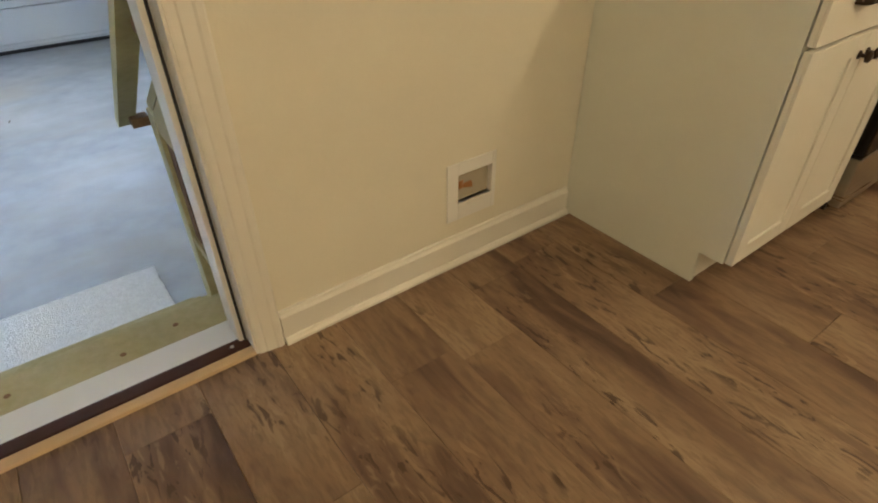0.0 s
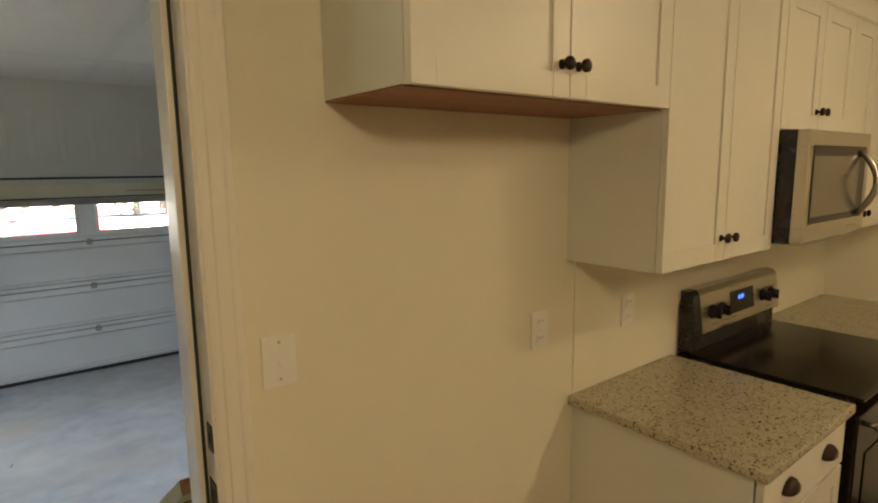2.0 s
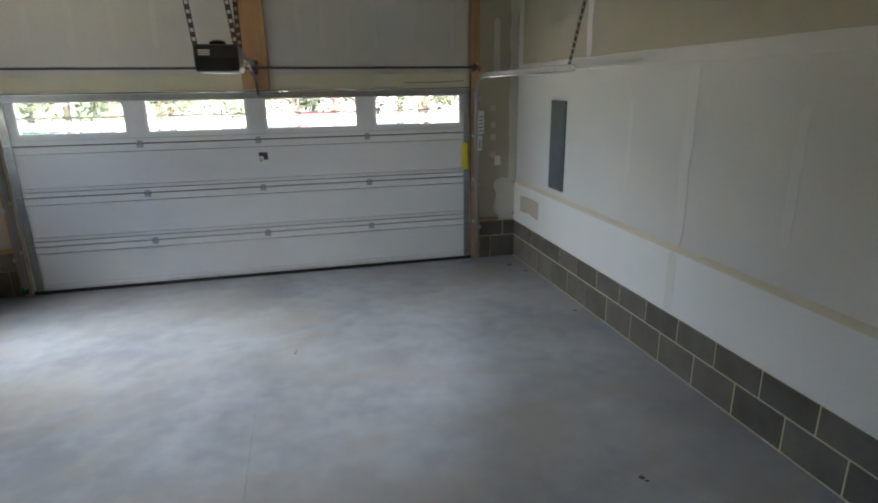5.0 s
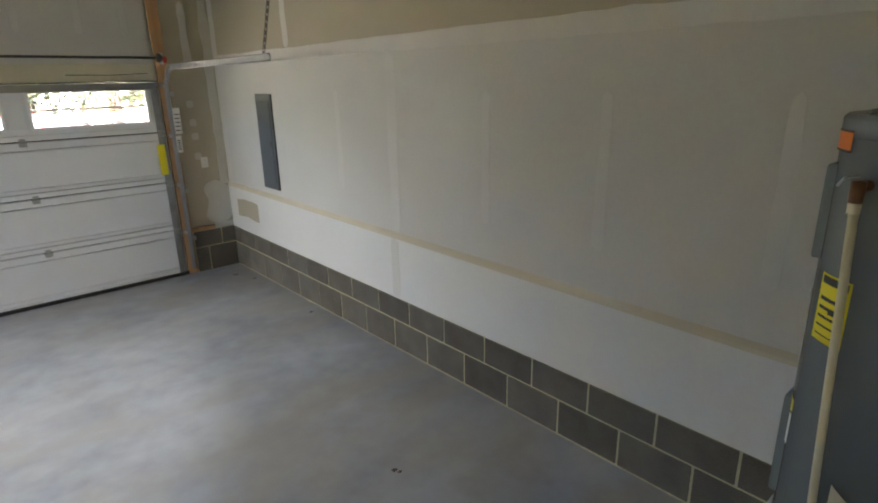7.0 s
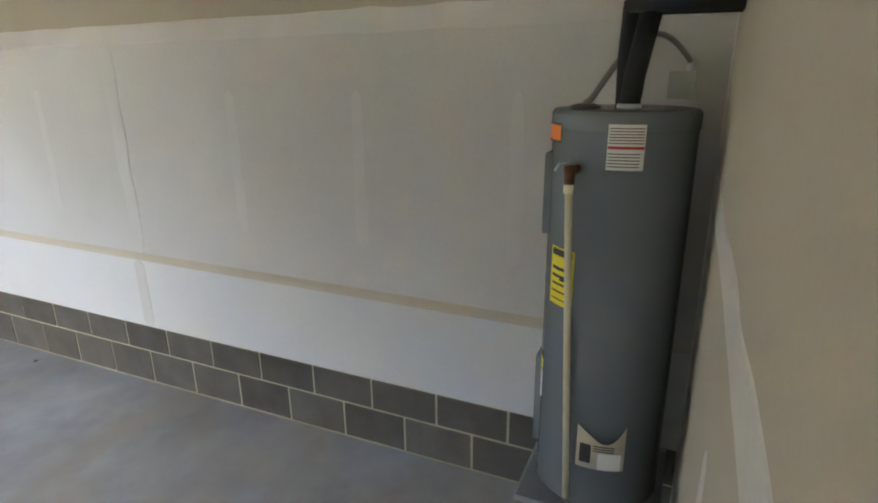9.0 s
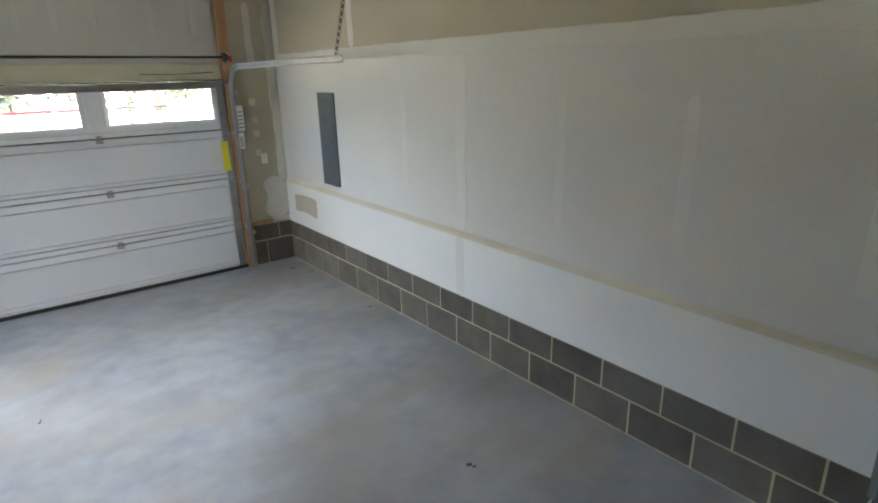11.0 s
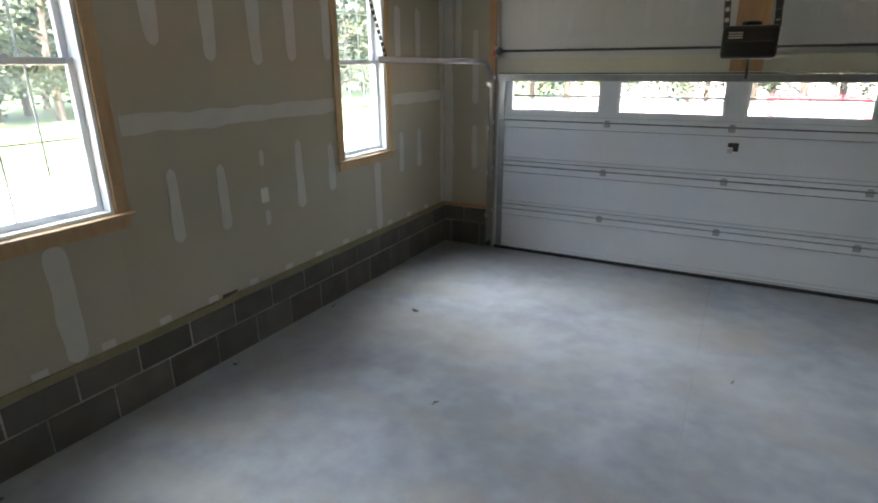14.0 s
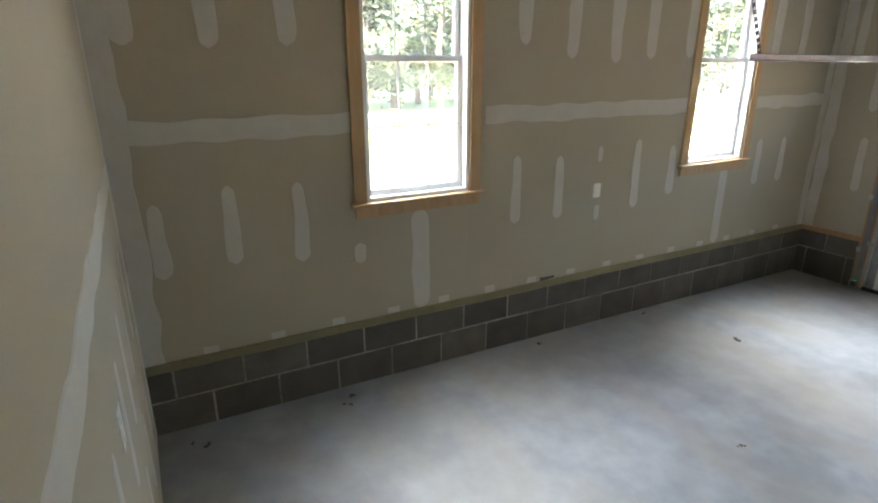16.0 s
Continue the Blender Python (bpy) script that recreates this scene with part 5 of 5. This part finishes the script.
bc3 = thing("base_cabinet", 4.0, -1.6, KZ, "white painted base cabinets along the side wall", "cabinet", "base cabinets")
part("carcass", box(3.75, KXE - .002, -2.6, -.775, KZ + .11, CT - .034), CAB, bc3)
part("toe_kick", box(3.83, KXE - .002, -2.6, -.775, KZ + .002, KZ + .1095), CAB, bc3)
solid("side_counter", box(3.72, KXE - .002, -2.62, -.7725, CT - .032, CT, .006), GRANITE, "polished speckled beige granite side countertop", "countertop", group="granite counters")

# backsplash sheet
bs = thing("backsplash", 3.2, KY, CT, "smooth cream painted backsplash panel above the counters", "backsplash", kind="structure")
part("bed", box(2.046, KXE - .002, KY - .004, KY - .0005, CT + .001, 2.228), KWALL, bs)

# upper cabinets
UF = -.4705
TOPZ = 3.135
uc = thing("upper_cabinet", 2.335, -.3, 2.228, "white painted upper cabinet with two shaker doors", "cabinet", "upper cabinets")
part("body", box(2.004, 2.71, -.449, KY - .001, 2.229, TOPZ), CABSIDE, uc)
shaker(uc, 2.004, 2.3595, UF, 2.229, TOPZ - .03, knob=(2.334, 2.302))
shaker(uc, 2.3605, 2.71, UF, 2.229, TOPZ - .03, knob=(2.386, 2.302))
fc = thing("fridge_cabinet", 1.58, -.3, 2.665, "white painted cabinet over the refrigerator space, red-brown underside", "cabinet", "upper cabinets")
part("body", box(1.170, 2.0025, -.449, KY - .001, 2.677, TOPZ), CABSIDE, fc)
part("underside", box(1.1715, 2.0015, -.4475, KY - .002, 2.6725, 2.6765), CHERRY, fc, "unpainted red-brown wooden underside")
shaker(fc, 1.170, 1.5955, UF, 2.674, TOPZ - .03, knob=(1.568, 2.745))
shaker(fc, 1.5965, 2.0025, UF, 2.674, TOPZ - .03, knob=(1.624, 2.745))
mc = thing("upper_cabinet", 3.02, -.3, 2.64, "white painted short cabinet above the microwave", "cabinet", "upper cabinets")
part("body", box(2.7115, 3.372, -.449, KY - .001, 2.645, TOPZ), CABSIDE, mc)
shaker(mc, 2.7115, 3.0405, UF, 2.645, TOPZ - .03, knob=(3.016, 2.715))
shaker(mc, 3.0415, 3.372, UF, 2.645, TOPZ - .03, knob=(3.066, 2.715))
rc = thing("upper_cabinet", 3.7, -.3, 2.228, "white painted upper cabinet beyond the microwave", "cabinet", "upper cabinets")
part("body", box(3.3735, 4.0, -.449, KY - .001, 2.229, TOPZ), CABSIDE, rc)
shaker(rc, 3.3735, 3.65, UF, 2.229, TOPZ - .03, knob=(3.62, 2.30))
shaker(rc, 3.651, 3.99, UF, 2.229, TOPZ - .03, knob=(3.68, 2.30))
bm = extrude_profile(bmesh.new(), [(UF + .003, TOPZ - .028), (UF - .004, TOPZ - .02), (UF - .012, TOPZ + .01), (UF - .035, TOPZ + .045), (UF - .040, TOPZ + .058), (UF + .02, TOPZ + .058), (UF + .02, TOPZ + .0005), (UF + .003, TOPZ + .0005)], lambda y, z: (1.13, y, z), lambda y, z: (4.0, y, z))
solid("crown_moulding", bm, CAB, "white painted crown moulding on the upper cabinets", "crown moulding", "structure")
solid("filler_panel", box(4.0005, KXE - .002, -.469, KY - .001, 2.229, TOPZ), CAB, "white painted corner filler beside the upper cabinets", "filler panel", "structure")

# ---------------------------------------------------------------- range and microwave
RX0, RX1 = 2.705, 3.478
ra = thing("range", 3.07, -.45, KZ, "black and stainless electric range with glass cooktop", "stove")
part("body", box(RX0, RX1, -.735, KY - .012, KZ + .05, CT - .002), BLACK, ra)
for fx in (RX0 + .05, RX1 - .05):
    for fy in (-.68, -.2):
        part("foot", lathe(bmesh.new(), fx, fy, [(.016, KZ + .002), (.016, KZ + .0495)], 12), BLACK, ra)
part("cooktop", box(RX0 - .006, RX1 + .004, -.785, -.205, CT - .0015, CT + .012, .004), BLACKGLASS, ra, "black glass cooktop")
od = part("oven_door", box(RX0 + .004, RX1 - .004, -.775, -.7355, KZ + .26, CT - .055, .006), BLACKGLASS, ra, "black glass oven door")
part("window", box(RX0 + .10, RX1 - .10, -.7785, -.7752, KZ + .36, CT - .21, .002), BLACKGLASS, od)
bm = tube(bmesh.new(), [(RX0 + .05, -.815, CT - .095), (RX1 - .05, -.815, CT - .095)], .012, 12)
tube(bm, [(RX0 + .07, -.776, CT - .095), (RX0 + .07, -.815, CT - .095)], .009, 10)
tube(bm, [(RX1 - .07, -.776, CT - .095), (RX1 - .07, -.815, CT - .095)], .009, 10)
part("handle", bm, STEEL, od, smooth=True)
part("drawer", box(RX0 + .004, RX1 - .004, -.772, -.7355, KZ + .07, KZ + .25, .006), STEEL, ra, "stainless storage drawer")
bm = bmesh.new()
extrude_profile(bm, [(KY - .013, CT + .0125), (-.206, CT + .0125), (-.200, CT + .075), (-.225, CT + .085), (-.205, CT + .245), (-.19, CT + .262), (KY - .013, CT + .262)], lambda y, z: (RX0, y, z), lambda y, z: (RX1, y, z))
bg = part("backguard", bm, BLACK, ra)
bm = bmesh.new()
extrude_profile(bm, [(-.2265, CT + .088), (-.2065, CT + .244), (-.191, CT + .264), (KY - .02, CT + .2645), (KY - .02, CT + .2625), (-.19, CT + .2625), (-.2055, CT + .2435), (-.2255, CT + .088)], lambda y, z: (RX0 + .05, y, z), lambda y, z: (RX1 - .0, y, z))
part("control_panel", bm, STEEL, bg, "stainless control panel")


def on_panel(f):
    return -.2268 + .02 * f, CT + .088 + .156 * f


for kx in (2.835, 2.915, 3.305, 3.385):
    y, z = on_panel(.5)
    bm = tube(bmesh.new(), [(kx, y, z), (kx, y - .010, z - .0012), (kx, y - .012, z - .0015), (kx, y - .034, z - .004)], [.029, .028, .023, .021], 20)
    bx(bm, kx - .005, kx + .005, y - .042, y - .030, z - .024, z + .018, .002)
    part("knob", bm, BLACK, bg, "black control knob")
y0, z0 = on_panel(.25)
y1, z1 = on_panel(.85)
bm = extrude_profile(bmesh.new(), [(y0, z0), (y1, z1), (y1 - .002, z1), (y0 - .002, z0)], lambda y, z: (3.0, y, z), lambda y, z: (3.22, y, z))
dsp = part("display", bm, BLACKGLASS, bg)
y, z = on_panel(.6)
for q, w in ((0, .012), (.02, .012), (.036, .012)):
    part("digit", box(3.07 + q, 3.07 + q + w, y - .0035, y - .0025, z, z + .018), BLUE, dsp, "blue clock digits")

mw = thing("microwave", 3.0, -.34, 2.25, "stainless over-range microwave with curved handle", "microwave")
MX0, MX1, MYF = 2.713, 3.345, -.562
part("body", box(MX0, MX1, MYF + .04, KY - .001, 2.252, 2.640), BLACK, mw)
md = part("door", box(MX0 + .001, MX1 - .001, MYF, MYF + .0395, 2.254, 2.640, .006), STEEL, mw, "stainless door")
part("window_frame", box(MX0 + .042, MX1 - .05, MYF - .002, MYF - .0002, 2.318, 2.588, .001), BLACKGLASS, md)
part("window", box(MX0 + .046, MX1 - .13, MYF - .0035, MYF - .0022, 2.343, 2.552), mat("microwave_glass", (.24, .22, .175), .16, (.20, .185, .15), 5, 60, .4, 0, metal=.6), md)
hl = []
for k in range(13):
    a = math.pi * k / 12
    hl.append((MX1 - .10 - .0 * k, MYF - .004 - .055 * math.sin(a), 2.33 + .24 * k / 12))
part("handle", tube(bmesh.new(), hl, .012, 12), STEEL, md, "curved stainless handle", smooth=True)
part("vent", box(MX0 + .02, MX1 - .02, MYF + .005, MYF + .3, 2.246, 2.2515), GALV, mw)

# ---------------------------------------------------------------- outdoors
OFF = Vector()
bm = bmesh.new()
for sx0, sx1, sy0, sy1 in ((-400, 400, -400, 400),):
    bx(bm, sx0, sx1, sy0, sy1, -.6, -.24)
solid("ground", bm, DIRT, "pale sunlit sandy yard around the house", "ground", "structure")
solid("driveway", box(-3.2, 3.6, YN + .31, 40, -.3, -.09), DRIVE, "pale concrete driveway in front of the garage", "driveway", "structure")
bm = bmesh.new()
bx(bm, -400, -14, -400, 400, -.3, -.2)
solid("lawn", bm, GRASS, "strip of grass before the woods", "lawn", "structure")


def tree(name, x, y, h, seed, label):
    r = random.Random(seed)
    t = thing(name, x, y, -.24, label, "tree", "woods round the yard")
    bm = bmesh.new()
    tube(bm, [(x, y, -.3), (x + .1, y, h * .3), (x - .05, y + .1, h * .6), (x, y, h * .93)], [.22, .17, .11, .03], 8)
    tips = []
    for k in range(15):
        f = .07 + .83 * k / 15
        a = r.random() * 6.3
        ln = h * (.30 - .18 * abs(f - .45)) * r.uniform(.7, 1.2)
        p0 = Vector((x, y, h * f))
        p1 = p0 + Vector((math.cos(a) * ln, math.sin(a) * ln, ln * r.uniform(.25, .7)))
        tube(bm, [p0, p0.lerp(p1, .5) + Vector((0, 0, .1)), p1], [.06, .04, .012], 6)
        tips += [p0.lerp(p1, q) for q in (.45, .7, .9, 1.05)]
    tips.append(Vector((x, y, h)))
    part("trunk", bm, BARK, t)
    verts, faces = [], []
    for p in tips:
        for q in range(46):
            c = p + Vector((r.gauss(0, .45), r.gauss(0, .45), r.gauss(0, .38)))
            s = r.uniform(.09, .2)
            u = Vector((r.gauss(0, 1), r.gauss(0, 1), r.gauss(0, .6))).normalized() * s
            w = u.orthogonal().normalized() * s * .6
            i = len(verts)
            verts += [c - u, c + w, c + u, c - w]
            faces.append((i, i + 1, i + 2, i + 3))
    me = bpy.data.meshes.new("crown")
    o = BASE[t.name]
    me.from_pydata([v - o for v in verts], [], faces)
    me.materials.append(LEAF)
    ob = new("crown", me)
    ob.parent = t
    return t


proto = [tree("tree", -33, 6, 9.5, 1, "tall leafy green tree at the edge of the yard"), tree("tree", -36, 14, 11, 2, "tall leafy green tree at the edge of the yard"), tree("tree", -32, -4, 8, 3, "tall leafy green tree at the edge of the yard")]
r = random.Random(8)
spots = [(-31 - r.uniform(0, 9), -22 + k * 3.0 + r.uniform(-1, 1)) for k in range(17)] + [(-38 - r.uniform(0, 8), -20 + k * 3.4) for k in range(15)]
spots += [(-24 + k * 4.2 + r.uniform(-1, 1), 38 + r.uniform(0, 12)) for k in range(13)]
spots += [(-33 - r.uniform(0, 10), 28 + k * 2.6 + r.uniform(-1, 1)) for k in range(16)] + [(-29 - r.uniform(0, 4), -6 + k * 2.9 + r.uniform(-1, 1)) for k in range(22)]
spots += [(-22 + k * 3.1 + r.uniform(-1, 1), 31 + r.uniform(0, 6)) for k in range(18)]
for k, (x, y) in enumerate(spots):
    copy_thing(proto[k % 3], Matrix.Translation((x, y, -.24)) @ Matrix.Rotation(r.random() * 6.28, 4, "Z"))

car = thing("pickup_truck", 1.6, 13.5, -.09, "red pickup truck parked on the driveway", "truck")
bm = bmesh.new()
side = [(.0, .42), (.0, .92), (.9, 1.02), (1.05, 1.05), (1.55, 1.50), (2.75, 1.52), (3.0, 1.06), (5.1, 1.04), (5.15, .45)]
extrude_profile(bm, side, lambda y, z: (.7, 13.0 + y, z), lambda y, z: (2.55, 13.0 + y, z))
bmesh.ops.bevel(bm, geom=bm.edges[:], offset=.05, segments=2, affect="EDGES")
body = part("body", bm, CARRED, car)
# pale grey in the windshield colour stands in for reflected sky
part("windshield", plank_between(bmesh.new(), (1.62, 14.06, 1.10), (1.62, 14.46, 1.46), 1.55, .03, (0, 1, 0)), mat("sky_tone_windshield", (.34, .36, .38), .12, (.30, .32, .34), 3, 40, .4, 0, metal=.5), car)
part("bumper", box(.72, 2.53, 12.88, 13.0, .35, .55, .03), GALV, car)
part("grille", box(1.1, 2.15, 12.965, 12.99, .6, .85, .01), BLACK, car)
for hx in (.92, 2.33):
    part("headlight", box(hx - .14, hx + .14, 12.96, 12.985, .66, .84, .01), PANE, car)
for wx in (.72, 2.53):
    for wy in (13.95, 17.2):
        w = part("tyre", tube(bmesh.new(), [(wx - .11, wy, .27), (wx - .09, wy, .27), (wx + .09, wy, .27), (wx + .11, wy, .27)], [.30, .36, .36, .30], 24), RUBBER, car)
        part("rim", tube(bmesh.new(), [(wx - .115, wy, .27), (wx + .115, wy, .27)], .2, 20), GALV, w)

# ---------------------------------------------------------------- pieces: planks and blocks


def shared(name, bm, material):
    me = bpy.data.meshes.new(name)
    bm.to_mesh(me)
    bm.free()
    me.materials.append(material)
    return me


def piece(name, me, parent, x, y, z):
    ob = new(name, me)
    o = BASE[parent.name]
    ob.parent = parent
    ob.location = Vector((x, y, z)) - o
    return ob


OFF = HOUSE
kf = thing("kitchen_floor", 1.4, -2, KZ - .006, "brown wood-look vinyl plank floor with dark knots", "floor", kind="structure")
PW, PL = .193, 1.22
offs = [0, .41, .82, .2, .61, 1.02]
meshes = {}
first = 1.50 - 17 * PW
for k in range(32):
    x0 = first + k * PW
    if x0 + PW < KXW or x0 > KXE:
        continue
    y1 = KY - .002 + .0
    start = -.29 if k == 17 else -.49 if k == 16 else -.14 - offs[k % 6] * .9 - .12
    cuts = [y1, start]
    while cuts[-1] > KYS:
        cuts.append(cuts[-1] - PL)
    for a, b in zip(cuts, cuts[1:]):
        ln = round(a - b, 3)
        if ln < .03:
            continue
        if ln not in meshes:
            meshes[ln] = shared("plank", box(-PW / 2 + .0006, PW / 2 - .0006, -ln / 2 + .0006, ln / 2 - .0006, 0, .006, .0008), PLANK)
        piece("plank", meshes[ln], kf, x0 + PW / 2, (a + b) / 2, KZ - .006)

OFF = Vector()
# block footing: mortar bed with blocks proud of it
full = {}


def block_mesh(axis, w, h):
    key = (axis, round(w, 3), round(h, 3))
    if key not in full:
        q = box(-.012, .012, -w / 2, w / 2, -h / 2, h / 2, .004) if axis == "x" else box(-w / 2, w / 2, -.012, .012, -h / 2, h / 2, .004)
        full[key] = shared("block", q, BLOCK)
    return full[key]


def footing(name, axis, face, side, u0, u1, joint_top, joint_low, mortar, label, top, pitch=.410):
    lo, hi = min(face - side * .02, face), max(face - side * .02, face)
    bed = box(lo, hi, u0, u1, -.12, top) if axis == "x" else box(u0, u1, lo, hi, -.12, top)
    f = solid(name, bed, mortar, label, "block footing", "structure")
    J = .014
    for z0, z1, joint in ((top - .193 + J / 2, top - .002, joint_top), (-.06, top - .193 - J / 2, joint_low)):
        cuts = [u0] + sorted(joint + k * pitch for k in range(-30, 30) if u0 + .03 < joint + k * pitch < u1 - .03) + [u1]
        for a, b in zip(cuts, cuts[1:]):
            w = b - a - J
            u = (a + b) / 2
            me = block_mesh(axis, w, z1 - z0)
            jig = rng.uniform(-.0015, .0015)
            d = face + side * (-.006 + jig)
            piece("block", me, f, d if axis == "x" else u, u if axis == "x" else d, (z0 + z1) / 2)
    return f


footing("block_footing_east", "x", XE - .018, -1, .0, YN - .02, .797, .995, MORTAR_E, "grey concrete block footing with pale mortar joints", .432, .404)
footing("block_footing_west", "x", XW + .010, 1, .0, YN - .02, .145, .355, MORTAR_W, "dark grey concrete block footing with grey mortar", .439)
footing("block_footing_north_east", "y", YN - .03, -1, DX1 + .115, XE - .018, 3.157, 2.99, MORTAR_E, "short grey concrete block return beside the overhead door", .440)
footing("block_footing_north_west", "y", YN - .03, -1, XW + .012, DX0 - .128, -2.75, -2.52, MORTAR_W, "short dark concrete block return beside the overhead door", .453)

bm = bmesh.new()
extrude_profile(bm, [(XE - .022, 0), (XE - .030, 0), (XE - .028, .004), (XE - .022, .006)], lambda x, z: (x, .02, z + slab_z(.02)), lambda x, z: (x, YN - .05, z + slab_z(YN - .05)))
solid("mortar_bead", bm, MORTAR_E, "pale mortar bead where the blocks meet the slab", "mortar bead", "structure")
